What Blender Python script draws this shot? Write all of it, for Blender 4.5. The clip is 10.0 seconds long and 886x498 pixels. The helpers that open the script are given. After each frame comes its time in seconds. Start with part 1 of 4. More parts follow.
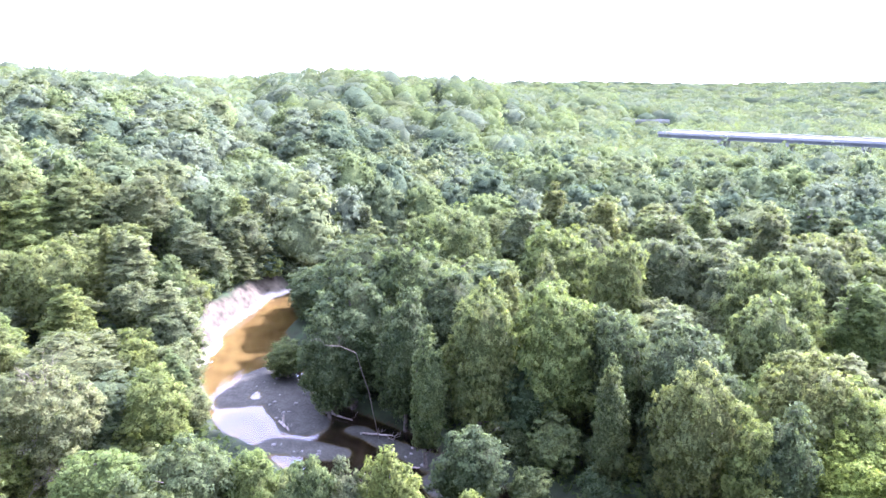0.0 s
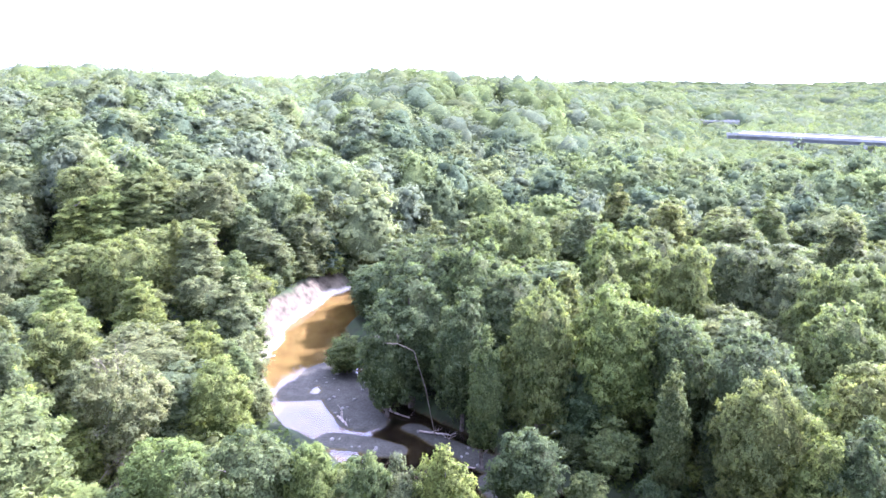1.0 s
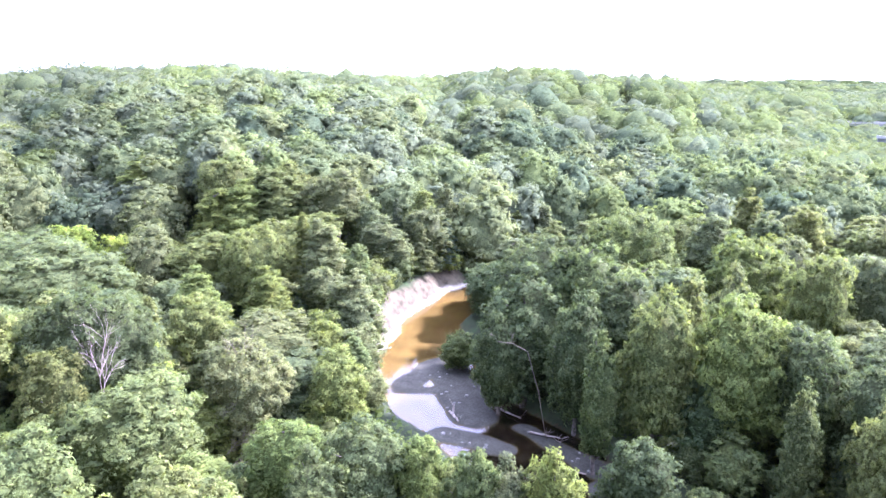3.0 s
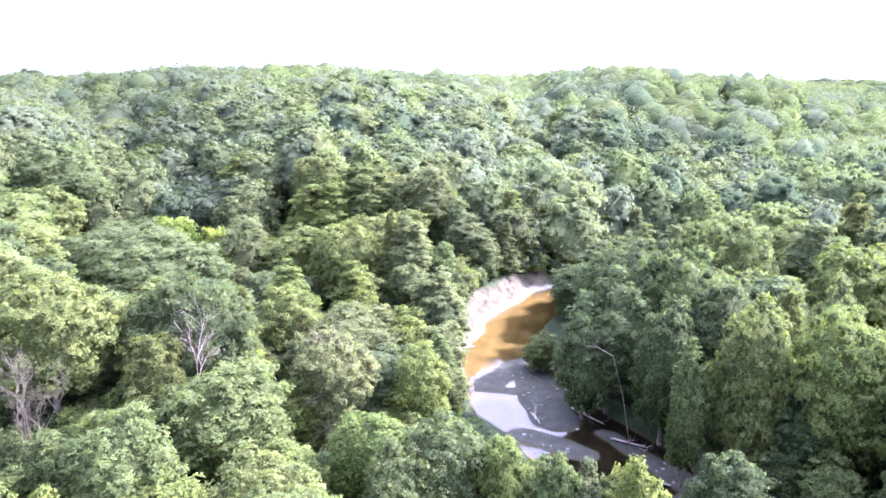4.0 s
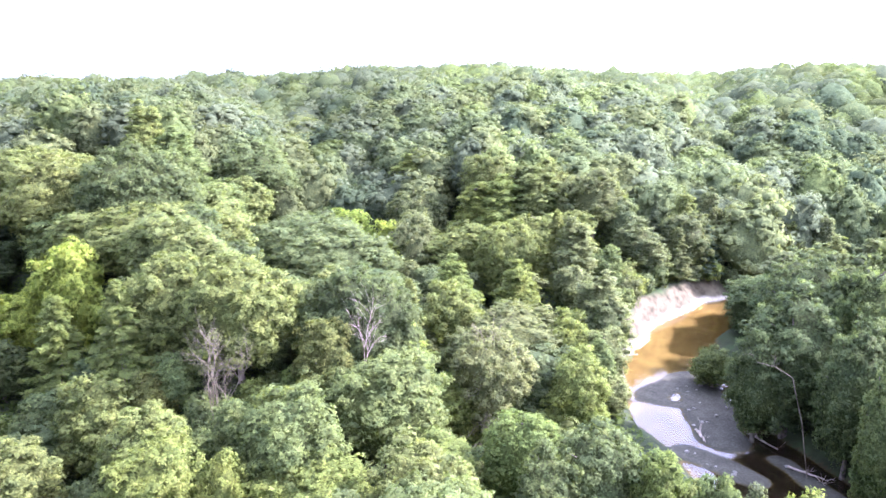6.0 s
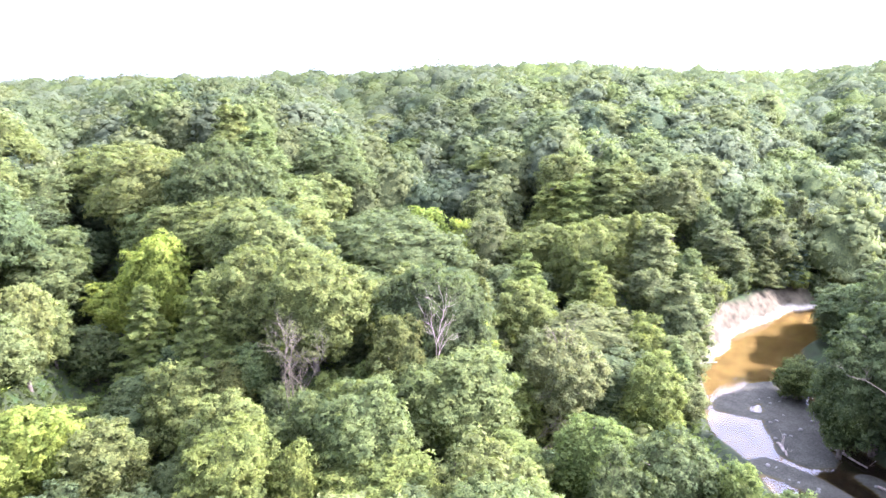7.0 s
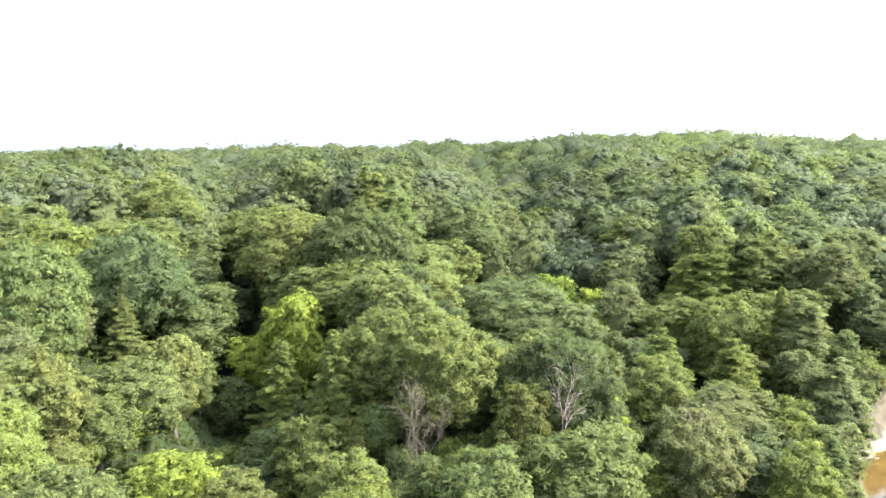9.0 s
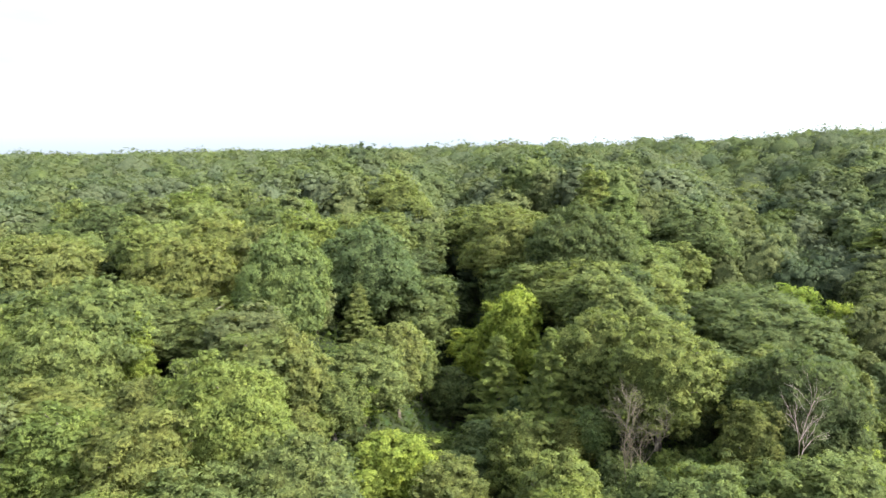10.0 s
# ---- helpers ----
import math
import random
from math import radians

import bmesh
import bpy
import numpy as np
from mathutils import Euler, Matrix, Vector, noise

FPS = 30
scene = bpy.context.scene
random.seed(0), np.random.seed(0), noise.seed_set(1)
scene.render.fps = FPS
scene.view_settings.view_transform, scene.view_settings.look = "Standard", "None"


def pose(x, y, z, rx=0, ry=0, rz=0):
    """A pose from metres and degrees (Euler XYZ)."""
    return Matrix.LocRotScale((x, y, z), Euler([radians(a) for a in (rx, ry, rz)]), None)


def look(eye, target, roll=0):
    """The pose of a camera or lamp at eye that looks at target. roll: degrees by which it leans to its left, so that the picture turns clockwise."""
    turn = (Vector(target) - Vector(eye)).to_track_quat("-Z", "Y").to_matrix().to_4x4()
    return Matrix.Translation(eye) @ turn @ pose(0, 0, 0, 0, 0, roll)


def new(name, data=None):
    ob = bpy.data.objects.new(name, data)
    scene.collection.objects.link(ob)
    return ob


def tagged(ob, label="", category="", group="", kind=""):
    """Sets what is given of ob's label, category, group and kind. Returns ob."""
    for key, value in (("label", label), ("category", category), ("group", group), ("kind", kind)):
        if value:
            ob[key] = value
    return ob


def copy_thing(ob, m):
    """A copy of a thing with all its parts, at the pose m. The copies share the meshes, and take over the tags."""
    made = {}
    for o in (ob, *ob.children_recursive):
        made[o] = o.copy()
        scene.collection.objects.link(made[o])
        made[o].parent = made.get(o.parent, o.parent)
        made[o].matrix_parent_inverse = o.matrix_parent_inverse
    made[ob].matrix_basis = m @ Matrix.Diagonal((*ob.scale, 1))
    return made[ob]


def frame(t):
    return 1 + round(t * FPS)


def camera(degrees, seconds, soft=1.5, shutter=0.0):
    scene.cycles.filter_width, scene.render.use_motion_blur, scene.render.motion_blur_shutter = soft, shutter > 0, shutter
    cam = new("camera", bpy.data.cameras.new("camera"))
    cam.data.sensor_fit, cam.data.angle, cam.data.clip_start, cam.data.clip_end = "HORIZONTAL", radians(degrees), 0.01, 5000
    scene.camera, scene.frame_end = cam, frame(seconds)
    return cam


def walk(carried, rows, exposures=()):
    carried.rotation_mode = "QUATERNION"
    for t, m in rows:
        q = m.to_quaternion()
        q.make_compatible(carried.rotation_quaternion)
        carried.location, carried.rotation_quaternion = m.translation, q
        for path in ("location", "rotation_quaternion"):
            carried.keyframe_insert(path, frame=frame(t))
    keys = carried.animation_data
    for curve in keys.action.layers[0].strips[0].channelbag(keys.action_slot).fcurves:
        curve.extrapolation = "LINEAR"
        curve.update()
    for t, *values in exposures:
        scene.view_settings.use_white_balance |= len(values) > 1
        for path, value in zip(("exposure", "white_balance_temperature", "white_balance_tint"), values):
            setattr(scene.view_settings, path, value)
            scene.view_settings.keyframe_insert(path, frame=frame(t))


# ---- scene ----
# ======== camera: a drone that hovers 55 m over the creek and turns to its left ========
cam = camera(62.9, 10.0, soft=1.5)
EYE_Z = 55.0
TURNS = (
    (0.0, 0.00, -13.00, 0.00), (0.5, 2.62, -13.00, 0.01), (1.0, 4.83, -13.00, 0.05), (1.5, 6.76, -13.03, 0.04),
    (2.0, 9.06, -13.05, 0.06), (3.5, 17.58, -13.13, 0.02), (4.0, 21.31, -13.17, 0.01), (4.5, 24.97, -13.20, 0.05),
    (5.0, 28.50, -13.21, 0.02), (6.5, 37.56, -13.26, 0.25), (7.0, 40.58, -13.28, 0.25), (7.5, 42.94, -12.83, 0.27),
    (8.0, 45.42, -10.88, 0.22), (8.5, 48.17, -8.95, 0.21), (9.0, 50.96, -7.94, 0.21), (9.5, 59.30, -7.95, 0.37),
    (10.0, 68.39, -7.99, 0.45))
walk(cam, [(t, pose(0, 0, EYE_Z, 90 + p, r, w)) for t, w, p, r in TURNS],
     exposures=[(0.0, 3.90, 5050, 44), (3.5, 3.88, 5140, 42), (6.5, 3.86, 5350, 37), (8.0, 3.64, 5650, 28), (9.0, 3.18, 6000, 16), (10.0, 2.66, 6220, 10)])

# ======== world and sun ========
SUN_AZ, SUN_EL = 46.0, 40.0            # degrees to the right of north (+y), degrees above the horizon
world = bpy.data.worlds.new("sky")
scene.world = world
world.use_nodes = True
wt = world.node_tree
wt.nodes.clear()
w_out = wt.nodes.new("ShaderNodeOutputWorld")
w_bg = wt.nodes.new("ShaderNodeBackground")
w_sky = wt.nodes.new("ShaderNodeTexSky")
w_sky.sky_type = 'NISHITA'
w_sky.sun_disc = False
w_sky.sun_elevation, w_sky.sun_rotation = radians(SUN_EL), radians(SUN_AZ)
w_sky.dust_density, w_sky.air_density = 2.5, 1.0
w_tc = wt.nodes.new("ShaderNodeTexCoord")
w_map = wt.nodes.new("ShaderNodeMapping")
w_map.inputs["Scale"].default_value = (1.0, 1.0, 5.0)
w_noise = wt.nodes.new("ShaderNodeTexNoise")
w_noise.inputs["Scale"].default_value, w_noise.inputs["Detail"].default_value = 1.6, 6.0
w_ramp = wt.nodes.new("ShaderNodeValToRGB")
w_ramp.color_ramp.elements[0].position, w_ramp.color_ramp.elements[0].color = 0.34, (0.72, 0.72, 0.72, 1)
w_ramp.color_ramp.elements[1].position, w_ramp.color_ramp.elements[1].color = 0.62, (0.96, 0.96, 0.96, 1)
w_mix = wt.nodes.new("ShaderNodeMixRGB")
sun_dir = Vector((math.sin(radians(SUN_AZ)) * math.cos(radians(SUN_EL)),
                  math.cos(radians(SUN_AZ)) * math.cos(radians(SUN_EL)), math.sin(radians(SUN_EL))))
w_dot = wt.nodes.new("ShaderNodeVectorMath")       # thin cloud is brightest round the sun and fades away from it
w_dot.operation = 'DOT_PRODUCT'
w_dot.inputs[1].default_value = sun_dir
w_glow = wt.nodes.new("ShaderNodeValToRGB")
for p, c in ((0.36, (0.088, 0.096, 0.104)), (0.66, (0.23, 0.245, 0.265)), (0.88, (0.36, 0.375, 0.40))):
    w_glow.color_ramp.elements.new(p).color = (*c, 1)
w_glow.color_ramp.elements[0].color, w_glow.color_ramp.elements[-1].color = (0.070, 0.080, 0.090, 1), (1.0, 1.0, 1.0, 1)
w_half = wt.nodes.new("ShaderNodeMath")
w_half.operation = 'MULTIPLY_ADD'
w_half.inputs[1].default_value, w_half.inputs[2].default_value = 0.5, 0.5
w_gain = wt.nodes.new("ShaderNodeMixRGB")
w_gain.blend_type = 'MULTIPLY'
w_gain.inputs["Fac"].default_value = 1.0
w_gain.inputs["Color2"].default_value = (13.4, 13.7, 14.1, 1)
wt.links.new(w_tc.outputs["Generated"], w_dot.inputs[0])
wt.links.new(w_dot.outputs["Value"], w_half.inputs[0])
wt.links.new(w_half.outputs[0], w_glow.inputs["Fac"])
wt.links.new(w_glow.outputs["Color"], w_gain.inputs["Color1"])
wt.links.new(w_gain.outputs["Color"], w_mix.inputs["Color2"])
w_bg.inputs["Strength"].default_value = 0.135
wt.links.new(w_tc.outputs["Generated"], w_map.inputs["Vector"])
wt.links.new(w_map.outputs["Vector"], w_noise.inputs["Vector"])
wt.links.new(w_noise.outputs["Fac"], w_ramp.inputs["Fac"])
wt.links.new(w_ramp.outputs["Color"], w_mix.inputs["Fac"])
wt.links.new(w_sky.outputs["Color"], w_mix.inputs["Color1"])
wt.links.new(w_mix.outputs["Color"], w_bg.inputs["Color"])
wt.links.new(w_bg.outputs["Background"], w_out.inputs["Surface"])

sun = new("sun", bpy.data.lights.new("sun", 'SUN'))
sun.data.energy, sun.data.angle, sun.data.color = 2.35, radians(0.6), (1.0, 0.93, 0.80)
sun.matrix_world = look(sun_dir * 300, (0, 0, 0))

# ======== materials ========
def node_mat(name):
    m = bpy.data.materials.new(name)
    m.use_nodes = True
    nt = m.node_tree
    nt.nodes.clear()
    out = nt.nodes.new("ShaderNodeOutputMaterial")
    return m, nt, out


def math_node(nt, op, a, b):
    n = nt.nodes.new("ShaderNodeMath")
    n.operation = op
    for i, v in enumerate((a, b)):
        if isinstance(v, (int, float)):
            n.inputs[i].default_value = v
        else:
            nt.links.new(v, n.inputs[i])
    return n.outputs[0]


def mix_node(nt, kind, fac, a, b):
    n = nt.nodes.new("ShaderNodeMixRGB")
    n.blend_type = kind
    for key, v in (("Fac", fac), ("Color1", a), ("Color2", b)):
        if isinstance(v, (int, float)):
            n.inputs[key].default_value = v
        elif isinstance(v, tuple):
            n.inputs[key].default_value = (*v, 1)
        else:
            nt.links.new(v, n.inputs[key])
    return n.outputs["Color"]


def noise_node(nt, scale, detail=3.0, vector=None):
    n = nt.nodes.new("ShaderNodeTexNoise")
    n.inputs["Scale"].default_value, n.inputs["Detail"].default_value = scale, detail
    if vector is None:
        tc = nt.nodes.new("ShaderNodeNewGeometry")
        vector = tc.outputs["Position"]
    nt.links.new(vector, n.inputs["Vector"])
    return n.outputs["Fac"]


def ramp_node(nt, fac, stops):
    n = nt.nodes.new("ShaderNodeValToRGB")
    r = n.color_ramp
    while len(r.elements) < len(stops):
        r.elements.new(0.5)
    for e, (p, c) in zip(r.elements, stops):
        e.position, e.color = p, (*c, 1)
    nt.links.new(fac, n.inputs["Fac"])
    return n.outputs["Color"]


def leaf_surface(nt, out, colour, gloss=0.75, through_light=0.36, ragged=0.0, shine=0.05):
    """Leaf: a glossy skin over a blade that lets part of the light through. ragged: how fine the gaps between the leaves of a spray are, per metre."""
    pr = nt.nodes.new("ShaderNodeBsdfPrincipled")
    pr.inputs["Roughness"].default_value = gloss
    pr.inputs["Specular IOR Level"].default_value = shine
    tr = nt.nodes.new("ShaderNodeBsdfTranslucent")
    mx = nt.nodes.new("ShaderNodeMixShader")
    mx.inputs[0].default_value = through_light
    nt.links.new(colour, pr.inputs["Base Color"])
    warm = mix_node(nt, 'MULTIPLY', 1.0, colour, (1.75, 1.85, 1.15))
    nt.links.new(warm, tr.inputs["Color"])
    nt.links.new(pr.outputs[0], mx.inputs[1])
    nt.links.new(tr.outputs[0], mx.inputs[2])
    if not ragged:
        nt.links.new(mx.outputs[0], out.inputs["Surface"])
        return
    gap = nt.nodes.new("ShaderNodeBsdfTransparent")
    cut = nt.nodes.new("ShaderNodeMixShader")
    nt.links.new(math_node(nt, 'GREATER_THAN', noise_node(nt, ragged, 2.0), 0.49), cut.inputs[0])
    nt.links.new(gap.outputs[0], cut.inputs[1])
    nt.links.new(mx.outputs[0], cut.inputs[2])
    nt.links.new(cut.outputs[0], out.inputs["Surface"])


def foliage_single(name, ragged):
    """Leaves of a tree that stands alone: its own tint, varied from tree to tree and leaf to leaf."""
    m, nt, out = node_mat(name)
    info = nt.nodes.new("ShaderNodeObjectInfo")
    geo = nt.nodes.new("ShaderNodeNewGeometry")
    tree = ramp_node(nt, info.outputs["Random"], [(0.0, (0.88, 0.95, 0.97)), (0.35, (1.0, 1.0, 1.0)), (0.7, (1.10, 1.05, 0.93)), (1.0, (0.95, 0.94, 1.0))])
    leaf = ramp_node(nt, geo.outputs["Random Per Island"], [(0.0, (0.56, 0.60, 0.62)), (0.5, (1.0, 1.0, 1.0)), (1.0, (1.24, 1.22, 1.10))])
    patch = ramp_node(nt, noise_node(nt, 0.5, 3), [(0.3, (0.8, 0.85, 0.9)), (0.7, (1.18, 1.12, 1.0))])
    if not ragged:          # twigs and leaves further in: dappled, not blade by blade, inner shade painted in
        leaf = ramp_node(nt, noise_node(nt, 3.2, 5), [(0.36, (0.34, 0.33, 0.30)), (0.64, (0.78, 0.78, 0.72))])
    c = mix_node(nt, 'MULTIPLY', 1.0, info.outputs["Color"], tree)
    c = mix_node(nt, 'MULTIPLY', 1.0, c, leaf)
    c = mix_node(nt, 'MULTIPLY', 1.0, c, patch)
    leaf_surface(nt, out, c, ragged=ragged)
    return m


def foliage_woods(name, ragged):
    """Leaves of the far woods: the tint of each tree is kept with its leaves."""
    m, nt, out = node_mat(name)
    at = nt.nodes.new("ShaderNodeAttribute")
    at.attribute_name = "tint"
    geo = nt.nodes.new("ShaderNodeNewGeometry")
    leaf = ramp_node(nt, geo.outputs["Random Per Island"], [(0.0, (0.86, 0.88, 0.90)), (0.5, (1.0, 1.0, 1.0)), (1.0, (1.12, 1.10, 1.05))])
    patch = ramp_node(nt, noise_node(nt, 0.22, 4), [(0.3, (0.88, 0.91, 0.95)), (0.7, (1.1, 1.07, 1.0))])
    fleck = ramp_node(nt, noise_node(nt, 1.5, 5), [(0.36, (0.80, 0.82, 0.85)), (0.50, (1.0, 1.0, 1.0)), (0.64, (1.12, 1.1, 1.05))])
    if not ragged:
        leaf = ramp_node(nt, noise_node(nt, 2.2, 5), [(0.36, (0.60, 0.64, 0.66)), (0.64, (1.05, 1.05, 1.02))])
    c = mix_node(nt, 'MULTIPLY', 1.0, at.outputs["Color"], leaf)
    c = mix_node(nt, 'MULTIPLY', 1.0, c, patch)
    c = mix_node(nt, 'MULTIPLY', 1.0, c, fleck)
    leaf_surface(nt, out, c, ragged=ragged, gloss=0.9, through_light=0.25, shine=0.0)
    return m


def bark(name, dark, light, scale=2.0):
    m, nt, out = node_mat(name)
    pr = nt.nodes.new("ShaderNodeBsdfPrincipled")
    pr.inputs["Roughness"].default_value = 0.9
    n = noise_node(nt, scale, 6)
    nt.links.new(ramp_node(nt, n, [(0.35, dark), (0.65, light)]), pr.inputs["Base Color"])
    bp = nt.nodes.new("ShaderNodeBump")
    bp.inputs["Strength"].default_value, bp.inputs["Distance"].default_value = 0.6, 0.05
    nt.links.new(noise_node(nt, scale * 6, 4), bp.inputs["Height"])
    nt.links.new(bp.outputs[0], pr.inputs["Normal"])
    nt.links.new(pr.outputs[0], out.inputs["Surface"])
    return m


def ground_material():
    """Leaf litter and moss under the woods, bare clay on the cut bank, sand and gravel along the creek."""
    m, nt, out = node_mat("ground")
    pr = nt.nodes.new("ShaderNodeBsdfPrincipled")
    pr.inputs["Roughness"].default_value = 0.95
    pr.inputs["Specular IOR Level"].default_value = 0.2
    litter = ramp_node(nt, noise_node(nt, 0.35, 8), [(0.3, (0.012, 0.017, 0.006)), (0.5, (0.024, 0.032, 0.011)), (0.7, (0.022, 0.042, 0.011))])
    clay = ramp_node(nt, noise_node(nt, 0.6, 8), [(0.3, (0.028, 0.023, 0.012)), (0.5, (0.068, 0.056, 0.034)), (0.72, (0.092, 0.077, 0.048))])
    sand = ramp_node(nt, noise_node(nt, 1.4, 8), [(0.3, (0.20, 0.175, 0.135)), (0.7, (0.34, 0.31, 0.25))])
    gravel_n = nt.nodes.new("ShaderNodeTexVoronoi")
    gravel_n.inputs["Scale"].default_value = 5.0
    pos = nt.nodes.new("ShaderNodeNewGeometry")
    nt.links.new(pos.outputs["Position"], gravel_n.inputs["Vector"])
    stone = ramp_node(nt, gravel_n.outputs["Color"], [(0.1, (0.029, 0.029, 0.020)), (0.9, (0.056, 0.054, 0.041))])
    blot = ramp_node(nt, noise_node(nt, 0.45, 6), [(0.35, (0.75, 0.73, 0.7)), (0.65, (1.1, 1.08, 1.05))])
    stone = mix_node(nt, 'MULTIPLY', 1.0, stone, blot)
    bed = ramp_node(nt, noise_node(nt, 0.22, 5), [(0.3, (0.056, 0.038, 0.011)), (0.7, (0.092, 0.066, 0.021))])
    # tree shade and dark reflections over the downstream bed, put into its colour
    bed_shade = ramp_node(nt, noise_node(nt, 0.3, 5), [(0.3, (0.008, 0.007, 0.005)), (0.7, (0.020, 0.016, 0.010))])
    c = litter
    for key, col in (("clay", clay), ("gravel", stone), ("bed", bed), ("bed_shade", bed_shade), ("sand", sand)):
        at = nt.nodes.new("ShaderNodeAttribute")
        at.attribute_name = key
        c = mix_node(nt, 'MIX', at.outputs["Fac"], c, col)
    nt.links.new(c, pr.inputs["Base Color"])
    bp = nt.nodes.new("ShaderNodeBump")
    bp.inputs["Strength"].default_value, bp.inputs["Distance"].default_value = 0.5, 0.12
    nt.links.new(noise_node(nt, 3.0, 6), bp.inputs["Height"])
    nt.links.new(bp.outputs[0], pr.inputs["Normal"])
    nt.links.new(pr.outputs[0], out.inputs["Surface"])
    return m


def water_material():
    m, nt, out = node_mat("creek_water")
    pr = nt.nodes.new("ShaderNodeBsdfPrincipled")
    pr.inputs["Base Color"].default_value = (0.86, 0.74, 0.50, 1)
    pr.inputs["Roughness"].default_value = 0.06
    pr.inputs["IOR"].default_value = 1.33
    pr.inputs["Specular IOR Level"].default_value = 0.27
    pr.inputs["Transmission Weight"].default_value = 1.0
    bp = nt.nodes.new("ShaderNodeBump")
    bp.inputs["Strength"].default_value, bp.inputs["Distance"].default_value = 0.006, 0.05
    nt.links.new(noise_node(nt, 1.3, 3), bp.inputs["Height"])
    nt.links.new(bp.outputs[0], pr.inputs["Normal"])
    nt.links.new(pr.outputs[0], out.inputs["Surface"])
    return m


def plain(name, c1, c2, scale, rough=0.8):
    m, nt, out = node_mat(name)
    pr = nt.nodes.new("ShaderNodeBsdfPrincipled")
    pr.inputs["Roughness"].default_value = rough
    big = ramp_node(nt, noise_node(nt, scale, 6), [(0.3, c1), (0.7, c2)])
    fine = ramp_node(nt, noise_node(nt, scale * 14, 4), [(0.3, (0.85, 0.85, 0.85)), (0.7, (1.1, 1.1, 1.1))])
    nt.links.new(mix_node(nt, 'MULTIPLY', 1.0, big, fine), pr.inputs["Base Color"])
    nt.links.new(pr.outputs[0], out.inputs["Surface"])
    return m


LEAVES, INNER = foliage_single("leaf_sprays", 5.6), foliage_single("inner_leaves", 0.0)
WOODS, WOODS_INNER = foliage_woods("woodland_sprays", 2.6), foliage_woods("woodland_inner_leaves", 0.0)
BARK = bark("brown_bark", (0.05, 0.04, 0.03), (0.16, 0.13, 0.10))
DEAD = bark("bleached_dead_wood", (0.17, 0.125, 0.10), (0.36, 0.29, 0.24), 1.0)
GROUND = ground_material()
WATER = water_material()
CONCRETE = plain("bridge_concrete", (0.24, 0.235, 0.22), (0.34, 0.33, 0.31), 0.25)
STEEL = plain("grey_painted_steel", (0.13, 0.135, 0.14), (0.19, 0.195, 0.20), 0.3, 0.6)
ASPHALT = plain("pale_road_surface", (0.19, 0.185, 0.175), (0.26, 0.25, 0.24), 0.2, 0.9)
DEAD_BROWN = bark("brown_dead_wood", (0.062, 0.050, 0.031), (0.145, 0.121, 0.078), 1.0)
WOOD = bark("drift_wood", (0.14, 0.11, 0.08), (0.36, 0.31, 0.26), 1.5)
ROCK = plain("creek_rock", (0.07, 0.066, 0.055), (0.18, 0.165, 0.14), 1.2, 0.85)

# ======== the shape of the land ========
RIVER = np.array([(120, -60), (60, 8), (24, 50), (7, 79), (-9, 95), (-27, 113), (-38.5, 135), (-42, 155), (-38, 178), (-22, 203), (20, 224), (80, 232), (160, 215)], float)
FOOT = np.array([(-320, -190), (-110, -70), (-66, 0), (-52, 50), (-50, 92), (-54, 118), (-57, 135), (-58, 158), (-52, 182), (-30, 214), (176, 545), (420, 800)], float)
RAVINES = (  # start, far end, depth, width
    ((-52, 22), (-420, 175), 23.0, 15.0),
    ((-56, 88), (-330, 300), 30.0, 25.0),
    ((-50, 205), (-130, 480), 14.0, 16.0),
    ((-20, 232), (-10, 480), 12.0, 15.0),
    ((40, 330), (60, 560), 12.0, 18.0))
BARS = ((-38, 117.0, -31, 119.0, 1.2, 0.10), (-33, 130, -23, 110.3, 3.5, 0.28), (-26.5, 102.8, -16, 99.8, 1.9, 0.18), (-37.5, 119.5, -35.0, 129, 2.7, 0.16), (-14, 108, 2, 94, 1.6, 0.10), (0, 91, 8, 82, 2.4, 0.35))


def smooth(a, b, v):
    u = np.clip((v - a) / (b - a), 0, 1)
    return u * u * (3 - 2 * u)


def seg_dist(x, y, ax, ay, bx, by):
    dx, dy = bx - ax, by - ay
    u = np.clip(((x - ax) * dx + (y - ay) * dy) / (dx * dx + dy * dy), 0, 1)
    return np.hypot(x - ax - u * dx, y - ay - u * dy), u, (x - ax) * dy - (y - ay) * dx


def line_dist(x, y, pts):
    """Distance to a polyline, signed: positive on its left."""
    best, sign = np.full(x.shape, 1e9), np.ones(x.shape)
    for (ax, ay), (bx, by) in zip(pts[:-1], pts[1:]):
        d, u, side = seg_dist(x, y, ax, ay, bx, by)
        k = d < best - 1e-9
        best = np.where(k, d, best)
        sign = np.where(k, np.where(side < 0, 1.0, -1.0), sign)
    return best, sign


def wob(x, y, s):
    """Slow uneven waves, about -1 to 1."""
    return (np.sin(x / s + 1.3 * np.sin(y / s * 0.7 + 0.4)) + np.sin(y / s * 1.1 + 1.7 * np.sin(x / s * 0.6 + 2.0)) + 0.5 * np.sin((x + y) / s * 2.3)) / 2.5


